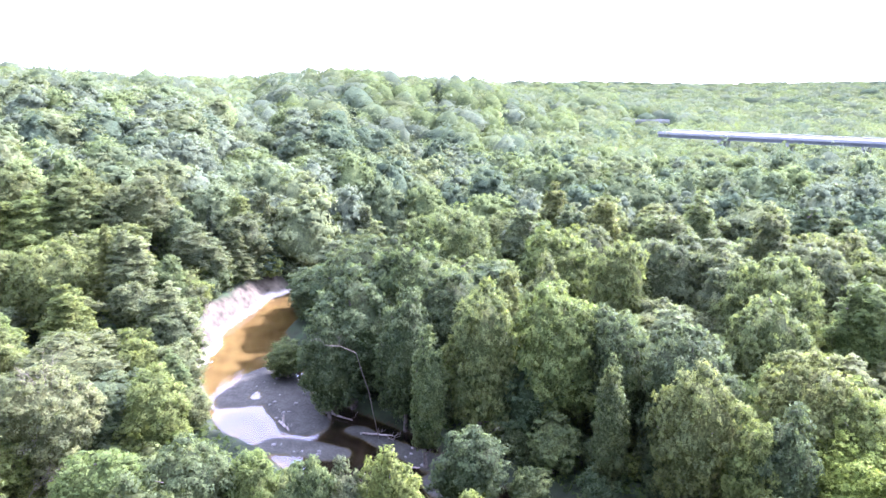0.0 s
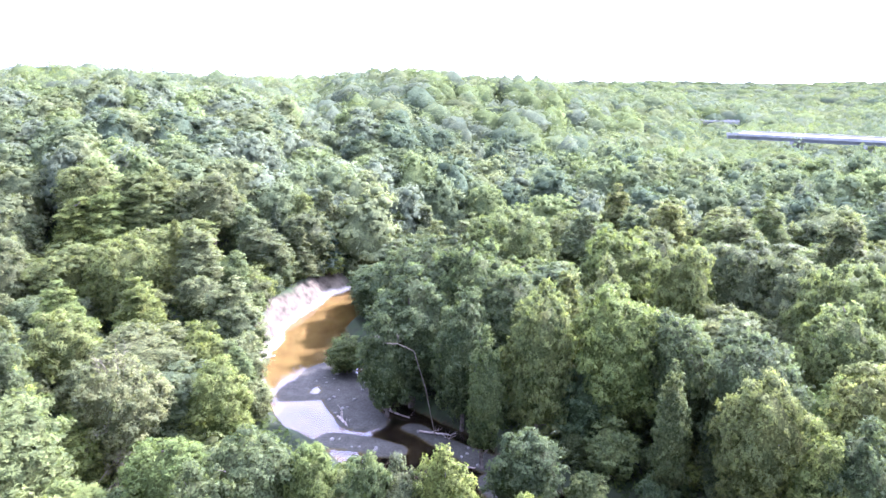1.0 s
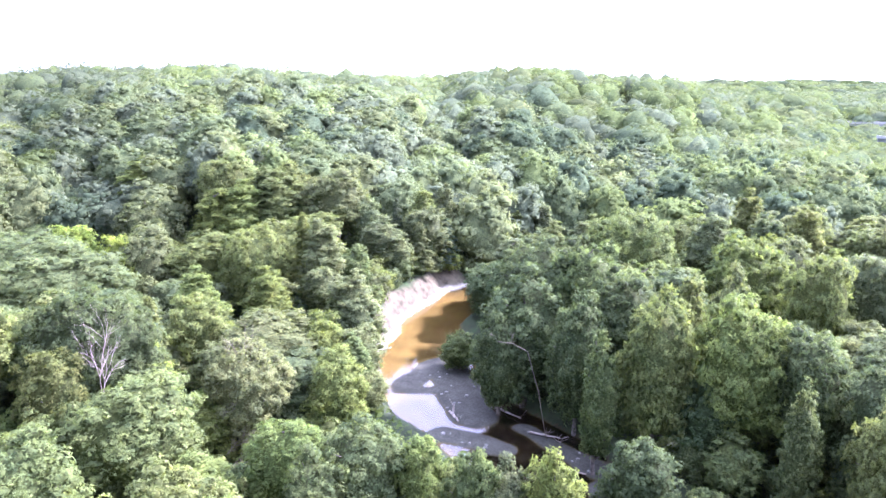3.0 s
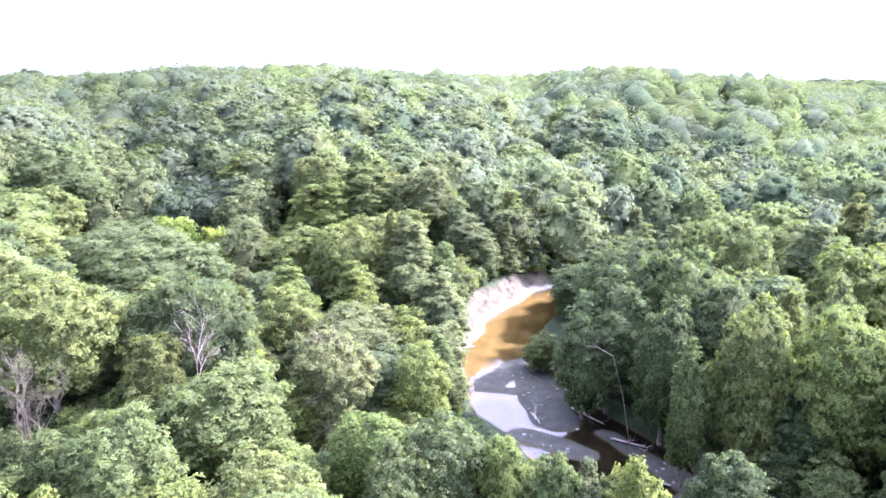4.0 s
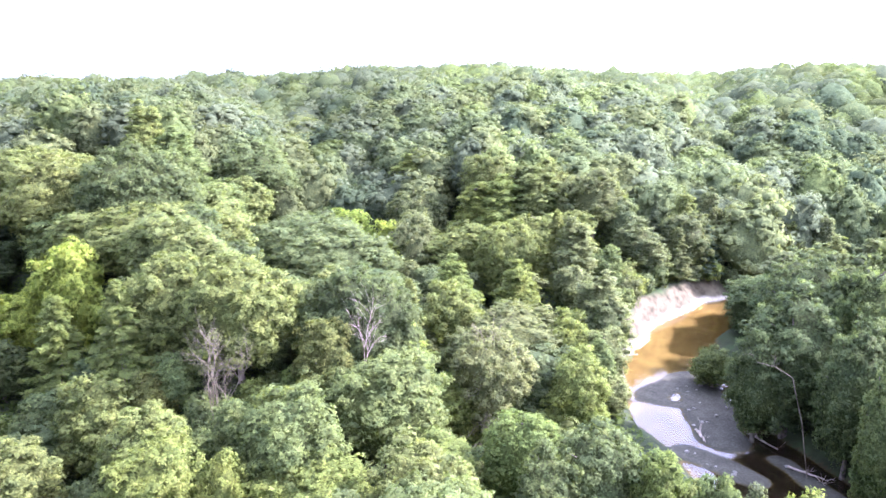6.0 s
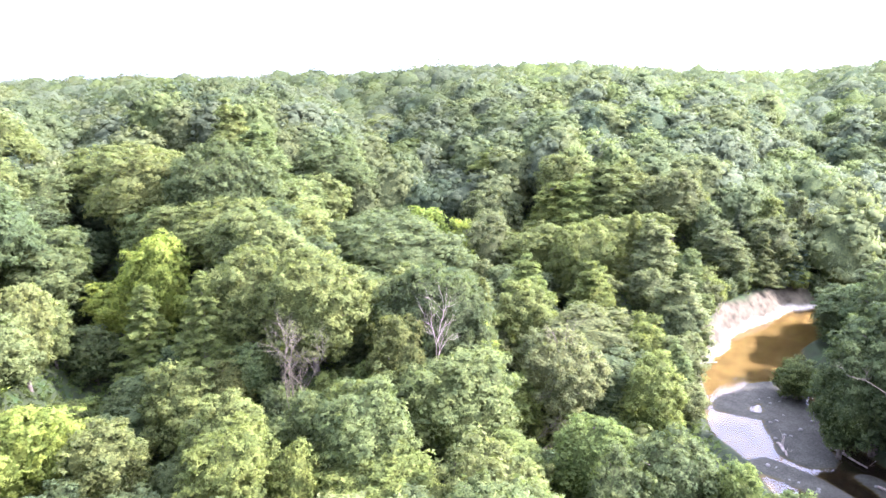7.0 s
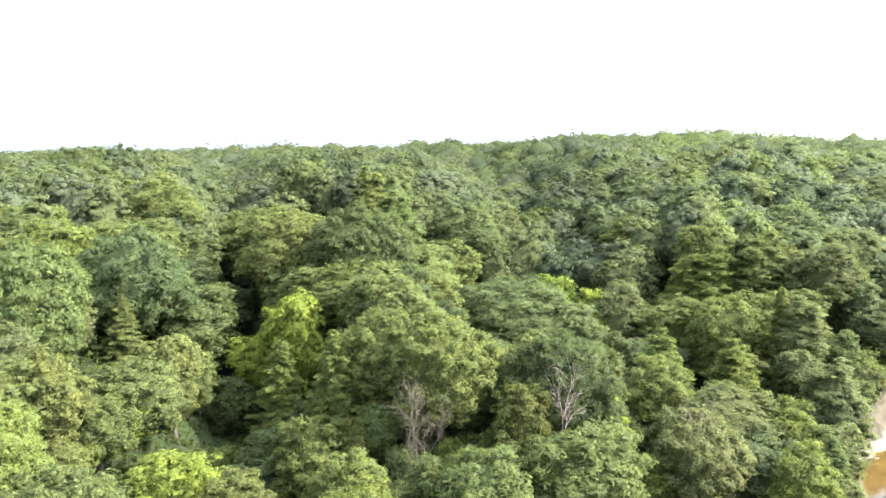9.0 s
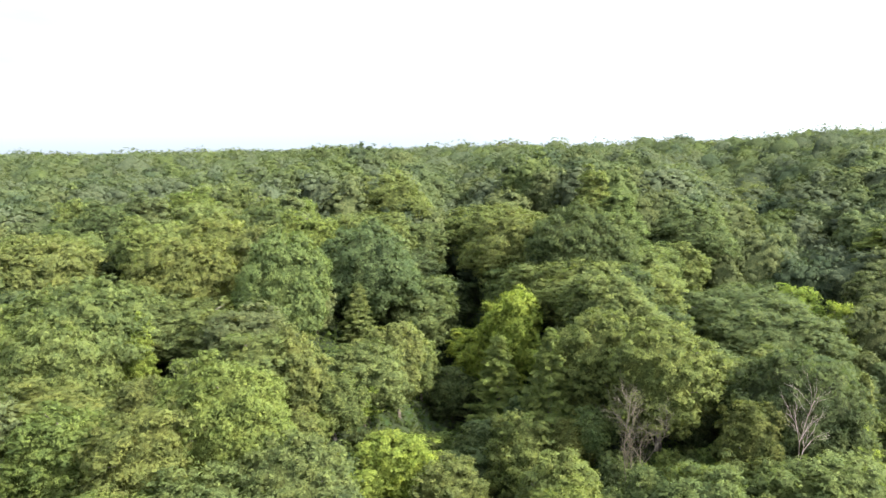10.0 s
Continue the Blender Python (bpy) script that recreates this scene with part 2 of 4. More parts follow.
def land(x, y, parts=False):
    x, y = np.asarray(x, float), np.asarray(y, float)
    d, side = line_dist(x, y, FOOT)
    s = np.where(side > 0, d, 0.0)
    s = s * (1 + 0.12 * wob(x, y, 38))
    hill = 32.5 * (1 - np.exp(-s / 62.0)) + 3.5 * wob(x, y, 42) * smooth(20, 120, s)
    hill = hill + 9.5 * np.exp(-((x + 290) ** 2 + (y - 380) ** 2) / 130 ** 2) * smooth(20, 160, s) + 5.5 * np.exp(-((x - 10) ** 2 + (y - 440) ** 2) / 90 ** 2) * smooth(15, 90, s) + 9.0 * np.exp(-((x + 60) ** 2 + (y - 430) ** 2) / 110 ** 2) * smooth(20, 120, s)
    hill = hill + 2.4 * wob(x + 40, y, 29) * smooth(120, 220, s)
    hill = hill - 3.2 * smooth(60, 160, -x) * smooth(-190, -60, -y)
    for (ax, ay), (bx, by), deep, wide in RAVINES:
        rd, u, _ = seg_dist(x, y, ax, ay, bx, by)
        hill = hill - deep * np.exp(-(rd / wide) ** 2) * smooth(0, 0.12, u) * (1 - 0.75 * u) * smooth(0, 25, s)
    fade = smooth(720, 1000, y + 0.6 * x)
    hill = hill * (1 - fade)
    far = smooth(650, 1700, y + 0.3 * x) * 30 + 8.0 * wob(x, y, 120) * smooth(620, 900, y + 0.3 * x) + smooth(500, 1500, -x) * 3
    z = 2.0 + 0.5 * wob(x, y, 25) + np.maximum(hill, 0) + far * np.where(side > 0, fade, 1.0)
    rd, bank = line_dist(x, y, RIVER)
    rd = rd + 3.2 * (bank > 0) * smooth(2, 8, rd) * smooth(126, 148, y) * (1 - smooth(188, 204, y)) + 4.5 * (bank < 0) * smooth(2, 8, rd) * smooth(138, 158, y) * (1 - smooth(184, 200, y))
    rd = rd + 0.9 * wob(x, y, 5.0) + 0.4 * wob(x, y, 1.9)
    z = z + (3.6 + 0.6 * wob(x, y, 6)) * smooth(11.2, 16.5, rd) * (1 - smooth(22, 50, rd)) * smooth(118, 135, y) * (1 - smooth(196, 212, y)) * smooth(32, 38, -x)
    bankw = smooth(9.0, 13.5, rd)
    bed = -0.55 + 0.25 * wob(x, y, 7) + 0.15 * smooth(4, 9, rd)
    bar = np.full(x.shape, -5.0)
    for ax, ay, bx, by, r, h in BARS:
        bd, _, _ = seg_dist(x, y, ax, ay, bx, by)
        bd = bd + 0.6 * wob(x, y, 3.1) + 0.3 * wob(x, y, 1.3)
        bar = np.maximum(bar, h + 0.05 * wob(x, y, 1.7) - np.maximum(bd - r, 0) * 0.35)
    low = np.maximum(bed, bar)
    out = low * (1 - bankw) + z * bankw
    if not parts:
        return out
    left = side > 0
    sand = np.where(rd < 19, smooth(-0.05, 0.08, out), 0) * smooth(7.8, 9.0, rd) * (1 - smooth(10.8, 11.8, rd + 0.4 * wob(x, y, 2.3))) * (d < 25) * smooth(122, 130, y) * (1 - smooth(188, 196, y)) * (x < -30) * (bank > 0)
    clay = smooth(9.6, 10.6, rd) * (1 - smooth(14.0, 16.0, rd + 1.2 * wob(x, y, 3.5))) * (d < 25) * smooth(120, 130, y) * (1 - smooth(186, 194, y)) * (x < -32) * (bank > 0)
    gravel = smooth(-0.06, 0.04, bar) * (rd < 14)
    mud = (1 - smooth(11.5, 13.5, rd)) * (out > 0.02) * (1 - sand)
    gravel = np.maximum(gravel, mud * 0.12)
    bedm = ((out < 0.03) & (rd < 14)) * 1.0
    return out, dict(sand=sand, clay=clay * (1 - sand), gravel=gravel, bed=bedm * (1 - gravel), bed_shade=bedm * (1 - gravel) * smooth(-26, -17, x))


def axis(lo, hi, step, reach):
    a = list(np.arange(lo, hi + 0.01, step))
    g = step
    while a[-1] < reach:
        g = min(g * 1.085, 160)
        a.append(a[-1] + g)
    g = step
    b = [lo]
    while b[-1] > -reach:
        g = min(g * 1.085, 160)
        b.append(b[-1] - g)
    return np.array(sorted(b[1:]) + a)


def mesh_from(name, verts, faces, mats=(), smooth_faces=True, second=None):
    me = bpy.data.meshes.new(name)
    verts, faces = np.asarray(verts, np.float32), np.asarray(faces, np.int32)
    k = faces.shape[1]
    me.vertices.add(len(verts))
    me.vertices.foreach_set("co", verts.ravel())
    me.loops.add(faces.size)
    me.loops.foreach_set("vertex_index", faces.ravel())
    me.polygons.add(len(faces))
    me.polygons.foreach_set("loop_start", np.arange(0, faces.size, k, dtype=np.int32))
    me.polygons.foreach_set("use_smooth", np.full(len(faces), smooth_faces))
    for m in mats:
        me.materials.append(m)
    if second is not None:
        me.polygons.foreach_set("material_index", np.asarray(second, np.int32))
    me.update(calc_edges=True)
    return me


xs, ys = axis(-80, 40, 0.6, 4300), axis(70, 214, 0.6, 4300)
gx, gy = np.meshgrid(xs, ys)
gz, masks = land(gx, gy, True)
nx, ny = len(xs), len(ys)
i0 = (np.arange(ny - 1)[:, None] * nx + np.arange(nx - 1)[None, :]).ravel()
ground_me = mesh_from("ground", np.stack([gx.ravel(), gy.ravel(), gz.ravel()], 1), np.stack([i0, i0 + 1, i0 + 1 + nx, i0 + nx], 1), [GROUND])
for key, v in masks.items():
    ground_me.attributes.new(key, 'FLOAT', 'POINT').data.foreach_set("value", np.asarray(v, np.float32).ravel())
tagged(new("ground", ground_me), "wooded valley floor and hillside with leaf litter, clay bank and gravel bars", "ground", kind="structure")

# the creek: a flat sheet that the banks cut off
cx = []
for (ax, ay), (bx, by) in zip(RIVER[:-1], RIVER[1:]):
    for u in np.linspace(0, 1, 8, endpoint=False):
        cx.append((ax + (bx - ax) * u, ay + (by - ay) * u))
cx = np.array(cx)
tg = np.gradient(cx, axis=0)
tg /= np.linalg.norm(tg, axis=1)[:, None]
nrm = np.stack([-tg[:, 1], tg[:, 0]], 1)
wv = np.concatenate([np.c_[cx + nrm * 12.5, np.zeros(len(cx))], np.c_[cx - nrm * 12.5, np.zeros(len(cx))]])
k = np.arange(len(cx) - 1)
water = tagged(new("water", mesh_from("water", wv, np.stack([k, k + len(cx), k + 1 + len(cx), k + 1], 1), [WATER])),
               "shallow amber creek water over sand", "water", kind="structure")
water.visible_shadow = False

# ======== trees ========
def ico(level):
    bm = bmesh.new()
    bmesh.ops.create_icosphere(bm, subdivisions=level, radius=1.0)
    v = np.array([q.co[:] for q in bm.verts])
    f = np.array([[q.index for q in p.verts] for p in bm.faces])
    bm.free()
    return v, f


ICO1, ICO2, ICO3 = ico(1), ico(2), ico(3)


def unit(v):
    return v / (np.linalg.norm(v, axis=1)[:, None] + 1e-9)


def leaf_triangles(rng, pts, nrm, size):
    """One pointed blade for each point, square to its normal but for some scatter."""
    n = len(pts)
    nrm = unit(nrm + rng.normal(0, 0.50, (n, 3)))
    a = unit(np.cross(nrm, rng.normal(0, 1, (n, 3))))
    b = np.cross(nrm, a)
    s = size * rng.uniform(0.5, 1.35, (n, 1))
    w = rng.uniform(0.38, 0.6, (n, 1))
    v = np.stack([pts + a * s * 0.62, pts - a * s * 0.38 + b * s * w, pts - a * s * 0.38 - b * s * w], 1).reshape(-1, 3)
    return v, np.arange(3 * n).reshape(n, 3)


def girth(h, form):
    """How wide a crown is, from its foot (h = 0) to its tip (h = 1)."""
    h = np.clip(h, 0, 1)
    if form == "tall":
        return (0.42 + 0.58 * np.sin(np.pi * np.clip(0.12 + h * 0.62, 0, 1))) * np.sqrt(np.clip(1.02 - h ** 2.1, 0, 1))
    if form == "broad":
        return (0.55 + 0.45 * np.sin(np.pi / 2 * np.clip(h / 0.5, 0, 1))) * np.sqrt(np.clip(1.02 - np.clip((h - 0.25) / 0.75, 0, 1) ** 3.0, 0, 1))
    return np.sqrt(np.clip(1.02 - np.clip((h - 0.42) / 0.58, -1, 1) ** 2, 0, 1)) * 0.95 + 0.05


def crown_shape(seed, height, width, low, boughs, clumps, form, leaves, size, heart=0.80, cores=True, calm=0.0, body=None):
    """Leaves on many small clumps that stand on the swelling boughs of a lopsided crown, round a shaded heart; also the way that each leaf faces."""
    rng = np.random.default_rng(seed)
    at = unit(rng.normal(0, 1, (boughs, 3)) + np.array([0, 0, 0.40]))
    wide, high = rng.uniform(0.38, 0.78, boughs), rng.uniform(0.06, 0.30, boughs)
    ph = rng.uniform(0, 6.28, 4)
    mid = np.array([0, 0, height * (low + 0.45 * (1 - low))])

    def skin(d):
        ang = np.arccos(np.clip(d @ at.T, -1, 1)) / wide[None, :]
        rise = (np.sqrt(np.clip(1 - ang ** 2, 0, 1)) * high[None, :]).max(1)
        th = np.arctan2(d[:, 1], d[:, 0])
        h = 0.5 + 0.5 * d[:, 2]
        flat = d[:, :2] / (np.hypot(d[:, 0], d[:, 1])[:, None] + 1e-9)
        r = girth(h, form) * width / 2 * (0.80 + rise) * (1 + 0.11 * np.sin(th + ph[0]) + 0.09 * np.sin(2 * th + ph[1]) + 0.10 * np.sin(th + 5 * h + ph[2]))
        z = height * (low + (1 - low) * h) * (0.90 + 0.42 * rise * h) * (1 + 0.05 * np.sin(th + ph[3]) * h)
        return np.c_[flat * r[:, None], z]

    i = np.arange(clumps) + 0.5
    z = 1 - 1.80 * i / clumps
    th = i * 2.39996 + rng.uniform(-0.7, 0.7, clumps)
    dc = unit(np.c_[np.sqrt(np.clip(1 - z ** 2, 0, 1)) * np.cos(th), np.sqrt(np.clip(1 - z ** 2, 0, 1)) * np.sin(th), z] + rng.normal(0, 0.07, (clumps, 3)))
    c = mid + (skin(dc) - mid) * rng.uniform(0.84 + 0.12 * calm, 1.02, (clumps, 1))
    r = width * (0.045 + 0.065 * rng.uniform(0, 1, clumps) ** 1.3) * math.sqrt(150 / clumps)
    away = unit(c - mid)
    squash = np.array([1.12, 1.12, 0.78])
    k = rng.choice(clumps, size=leaves, p=r ** 2 / (r ** 2).sum())
    d = unit(rng.normal(0, 1, (leaves, 3)) + 0.6 * away[k] + np.array([0, 0, 0.35]))
    reach = 1.0 + rng.normal(0, 0.13 - 0.08 * calm, leaves) + (0.45 - 0.7 * min(calm, 0.64)) * (rng.uniform(0, 1, leaves) > 0.95) * rng.uniform(0, 1, leaves)
    p = c[k] + d * squash * (r[k] * reach)[:, None]
    deep = rng.uniform(0, 1, leaves) < 0.30          # leaves between the clumps, further in
    ds = unit(rng.normal(0, 1, (leaves, 3)))
    p = np.where(deep[:, None], mid + (skin(ds) - mid) * rng.uniform(heart, heart + 0.14, (leaves, 1)), p)
    d = np.where(deep[:, None], ds, d)
    v, f = leaf_triangles(rng, p, unit(d * 0.6 + away[k] * 0.3 + np.array([0, 0, 0.3])), size)
    own = unit(np.cross(v[1::3] - v[0::3], v[2::3] - v[0::3]))
    own *= np.sign((own * d).sum(1) + 1e-9)[:, None]
    even = unit(d * (0.75 - 0.5 * calm) + away[k] * 0.35 + np.array([0, 0, 0.18 + 0.35 * calm]))
    nn = [np.repeat(unit(even * (0.68 + 0.2 * calm) + own * (0.52 - 0.3 * calm)), 3, axis=0)]
    vs, fs, m = [v], [f], len(v)
    if cores:
        iv, jf = ICO1
        for j in range(clumps):
            vs.append(c[j] + iv * squash * r[j] * 0.62 * rng.uniform(0.72, 1.10, (len(iv), 1)))
            nn.append(unit(iv * 0.8 + away[j:j + 1] * 0.3 + np.array([0, 0, 0.12])))
            fs.append(jf + m)
            m += len(iv)
    iv, jf = body or ICO3
    vs.append(mid + (skin(iv) - mid) * heart * rng.uniform(0.92, 1.05, (len(iv), 1)))
    nn.append(unit(iv * 0.8 + np.array([0, 0, 0.15 + 0.3 * calm])))
    fs.append(jf + m)
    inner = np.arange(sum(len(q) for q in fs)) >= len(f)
    return np.concatenate(vs), np.concatenate(fs), np.concatenate(nn), inner, c, r


def tube(path, radii, sides=6):
    path = np.asarray(path, float)
    t = unit(np.gradient(path, axis=0))
    a = unit(np.cross(t, np.array([0.31, 0.95, 0.05])))
    b = np.cross(t, a)
    th = np.arange(sides) * 2 * math.pi / sides
    v = (path[:, None, :] + np.asarray(radii)[:, None, None] * (a[:, None, :] * np.cos(th)[None, :, None] + b[:, None, :] * np.sin(th)[None, :, None])).reshape(-1, 3)
    f = []
    for i in range(len(path) - 1):
        for j in range(sides):
            j2 = (j + 1) % sides
            q = (i * sides + j, i * sides + j2, (i + 1) * sides + j2, (i + 1) * sides + j)
            f += [(q[0], q[1], q[2]), (q[0], q[2], q[3])]
    return v, np.array(f)


def join(bits):
    vs, fs, n = [], [], 0
    for v, f in bits:
        vs.append(v)
        fs.append(f + n)
        n += len(v)
    return np.concatenate(vs), np.concatenate(fs)


def trunk_shape(seed, height, low, c, r, limbs):
    rng = np.random.default_rng(seed + 500)
    z = np.linspace(-0.6, height * 0.86, 7)
    lean = np.cumsum(rng.normal(0, 0.10, (7, 2)), axis=0)
    base = 0.016 * height + 0.06
    path = np.c_[lean, z]
    bits = [tube(path, base * np.array([1.35, 1.0, 0.85, 0.7, 0.52, 0.34, 0.12]))]
    for j in rng.permutation(len(c))[:limbs]:
        zz = max(height * low * 0.8, c[j][2] - rng.uniform(1.0, 3.0))
        st = np.array([np.interp(zz, z, lean[:, 0]), np.interp(zz, z, lean[:, 1]), zz])
        mid = (st + c[j]) / 2 + np.array([0, 0, -0.25])
        bits.append(tube([st, mid, c[j]], [base * 0.42, base * 0.28, base * 0.12], 5))
    return join(bits)


def conifer_shape(seed, height, width, size, leaves):
    rng = np.random.default_rng(seed)
    pts, nr = [], []
    boughs = 150
    for i in range(boughs):
        h = ((i + rng.uniform(0, 1)) / boughs) ** 0.85
        z0 = height * (0.10 + 0.88 * h)
        reach = width / 2 * (1.03 - h) ** 0.80 * rng.uniform(0.62, 1.12) + 0.15
        th = i * 2.39996 + rng.uniform(-0.5, 0.5)
        n = max(6, int(leaves / boughs * (1.55 - 1.15 * h)))
        u = rng.uniform(0.15, 1, n) ** 0.65
        side = rng.normal(0, 0.15, n) * reach * (1.15 - 0.8 * u)
        rad = reach * u
        x, y = rad * math.cos(th) - side * math.sin(th), rad * math.sin(th) + side * math.cos(th)
        z = z0 - rng.uniform(0.10, 0.42) * rad + 0.16 * rad * u - 0.25 * np.abs(side) + rng.normal(0, 0.10, n)
        pts.append(np.stack([x, y, z], 1))
        nr.append(np.stack([0.6 * math.cos(th) - 0.5 * math.sin(th) * np.sign(side), 0.6 * math.sin(th) + 0.5 * math.cos(th) * np.sign(side), 0.8 + 0 * x], 1))
    p, q = np.concatenate(pts), np.concatenate(nr)
    v, f = leaf_triangles(rng, p, q, size)
    cone = tube([(0, 0, height * 0.12), (0, 0, height * 0.5), (0, 0, height * 0.84)], [width * 0.15, width * 0.09, 0.02], 8)
    return join([(v, f), cone])


def part(name, me, parent, label=""):
    ob = new(name, me)
    ob.parent = parent
    return tagged(ob, label) if label else ob


def tree_model(name, seed, height, width, low, boughs, clumps, form, leaves, size, limbs=7):
    """A living tree at the origin: an Empty with a trunk and a crown."""
    top = new(name)
    top.empty_display_size = 0.5
    v, f, nn, inner, c, r = crown_shape(seed, height, width, low, boughs, clumps, form, leaves, size)
    tv, tf = trunk_shape(seed, height, low, c, r, limbs)
    part("trunk", mesh_from("trunk", tv, tf, [BARK]), top)
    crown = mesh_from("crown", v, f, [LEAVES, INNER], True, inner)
    crown.normals_split_custom_set_from_vertices(nn)
    part("crown", crown, top)
    return top


def conifer_model(seed, height, width, size, leaves):
    top = new("conifer_tree")
    v, f = conifer_shape(seed, height, width, size, leaves)
    tz = np.linspace(-0.5, height * 0.98, 5)
    tv, tf = tube(np.c_[np.zeros(5), np.zeros(5), tz], 0.014 * height * np.array([1.3, 1, 0.7, 0.4, 0.1]))
    part("trunk", mesh_from("trunk", tv, tf, [BARK]), top)
    part("crown", mesh_from("crown", v, f, [LEAVES], False), top)
    return top


def twigs(rng, start, way, length, radius, depth, bits):
    """A bare limb that forks into thinner ones."""
    n = 4
    p, d = [np.array(start, float)], np.array(way, float)
    for i in range(n):
        d = d + rng.normal(0, 0.16, 3) + np.array([0, 0, 0.05])
        d = d / np.linalg.norm(d)
        p.append(p[-1] + d * length / n)
    bits.append(tube(p, radius * np.linspace(1, 0.45, n + 1), 5 if depth > 1 else 4))
    if depth == 0:
        return
    for i in range(rng.integers(4, 7)):
        k = rng.integers(2, n + 1)
        w = d + rng.normal(0, 0.45, 3)
        w[2] = abs(w[2]) * 0.8 + 0.12
        twigs(rng, p[k], w / np.linalg.norm(w), length * rng.uniform(0.5, 0.75), radius * 0.48, depth - 1, bits)


def dead_model(name, seed, height, stems, spread, wood):
    """A leafless tree: a few stems under a thinning spray of bare limbs."""
    rng = np.random.default_rng(seed)
    top = new(name)
    for s in range(stems):
        th = rng.uniform(0, 2 * math.pi)
        d = np.array([spread * math.cos(th), spread * math.sin(th), 1.0])
        p = [np.array([0.25 * math.cos(th), 0.25 * math.sin(th), -0.5])]
        for i in range(6):
            d = d + rng.normal(0, 0.08, 3)
            p.append(p[-1] + d / np.linalg.norm(d) * height * 0.14)
        v, f = tube(p, 0.0048 * height * np.linspace(1.2, 0.35, 7), 6)
        part("trunk", mesh_from("trunk", v, f, [wood]), top)
        for i in range(8):
            k = rng.integers(2, 7)
            th = rng.uniform(0, 2 * math.pi)
            bits = []
            twigs(rng, p[k], unit(np.array([[math.cos(th) * 0.30, math.sin(th) * 0.30, 0.9]]))[0], height * rng.uniform(0.14, 0.27), 0.0026 * height, 2, bits)
            v, f = join(bits)
            part("branch", mesh_from("branch", v, f, [wood]), top)
    return top


GREENS = dict(
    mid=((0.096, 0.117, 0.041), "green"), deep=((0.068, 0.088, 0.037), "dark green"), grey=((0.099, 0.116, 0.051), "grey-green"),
    fresh=((0.106, 0.130, 0.037), "fresh light green"), yellow=((0.165, 0.205, 0.040), "yellow-green"), olive=((0.108, 0.123, 0.041), "olive green"),
    brown=((0.110, 0.120, 0.050), "brownish green"), pine=((0.070, 0.088, 0.050), "dark green"))

MODELS = {}
for lod, q, size in (("near", 1.0, 0.50), ("mid", 0.62, 0.66)):
    MODELS["broad", lod] = [tree_model("broadleaf_tree", 10 + i, 18, 12.5, 0.14, 11 + 2 * i, int((160 + 15 * i) * q), "broad", int(9000 * q), size, 8) for i in range(5)]
    MODELS["tall", lod] = [tree_model("tall_broadleaf_tree", 30 + i, 24, 9.5, 0.10, 12 + 2 * i, int((175 + 12 * i) * q), "tall", int(9500 * q), size, 8) for i in range(5)]
    MODELS["high", lod] = [tree_model("high_crowned_tree", 80 + i, 25, 12.5, 0.05, 12 + 2 * i, int((180 + 12 * i) * q), "broad", int(9500 * q), size, 9) for i in range(3)]
    MODELS["wide", lod] = [tree_model("wide_crowned_tree", 90 + i, 20, 21, 0.12, 24 + 4 * i, int((380 + 25 * i) * q), "broad", int(20000 * q), size * 1.1, 10) for i in range(3)]
    MODELS["round", lod] = [tree_model("round_crowned_tree", 50 + i, 14, 8.8, 0.08, 9 + 2 * i, int((120 + 10 * i) * q), "round", int(6500 * q), size * 0.9, 6) for i in range(4)]
    MODELS["shrub", lod] = [tree_model("shrub", 60 + i, 5, 5.2, 0.0, 6, int(48 * q), "round", int(1700 * q), size * 0.9, 3) for i in range(2)]
    MODELS["conifer", lod] = [conifer_model(70 + i, 20, 7.4, size * 1.1, int(8500 * q)) for i in range(3)]
HEIGHTS = dict(wide=20.0, high=25.0, broad=18.0, tall=24.0, round=14.0, conifer=20.0, shrub=5.0)
WIDTHS = dict(wide=21.0, high=12.5, broad=12.5, tall=9.5, round=8.8, conifer=7.4, shrub=5.2)
WORDS = dict(wide="wide-spreading tree", high="high-crowned tree", broad="broad-crowned tree", tall="tall upright tree", round="bushy round tree", conifer="conifer with drooping boughs", shrub="leafy shrub")
taken = []


def plant(kind, x, y, height, width, tone, where, spin=None, lod=None):
    """One tree of its own on the ground at x, y."""
    lod = lod or ("near" if math.hypot(x, y) < 92 else "mid")
    pool = MODELS[kind, lod]
    src = pool[random.randrange(len(pool))]
    z = float(land(np.array([x]), np.array([y]))[0])
    sx, sz = width / WIDTHS[kind], height / HEIGHTS[kind]
    m = Matrix.Translation((x, y, z - 0.15)) @ Matrix.Rotation(random.uniform(0, 6.28) if spin is None else spin, 4, 'Z') @ Matrix.Diagonal((sx, sx, sz, 1))
    t = copy_thing(src, m)
    colour, word = GREENS[tone]
    j = random.uniform(0.88, 1.12)
    for ch in t.children:
        ch.color = (colour[0] * j, colour[1] * j, colour[2] * j, 1)
    tagged(t, f"{word} {WORDS[kind]} {where}", "shrub" if kind == "shrub" else "tree", group="undergrowth shrubs" if kind == "shrub" else f"{kind} trees")
    taken.append((x, y, width * 0.35))
    return t


def polar(az, dist):
    return dist * math.sin(radians(az)), dist * math.cos(radians(az))


SIGHT = []          # directions to keep clear for the trees behind: bearing, half width, angle of the crown's lower half, distance


def ground_at(x, y):
    return float(land(np.array([x]), np.array([y]))[0])


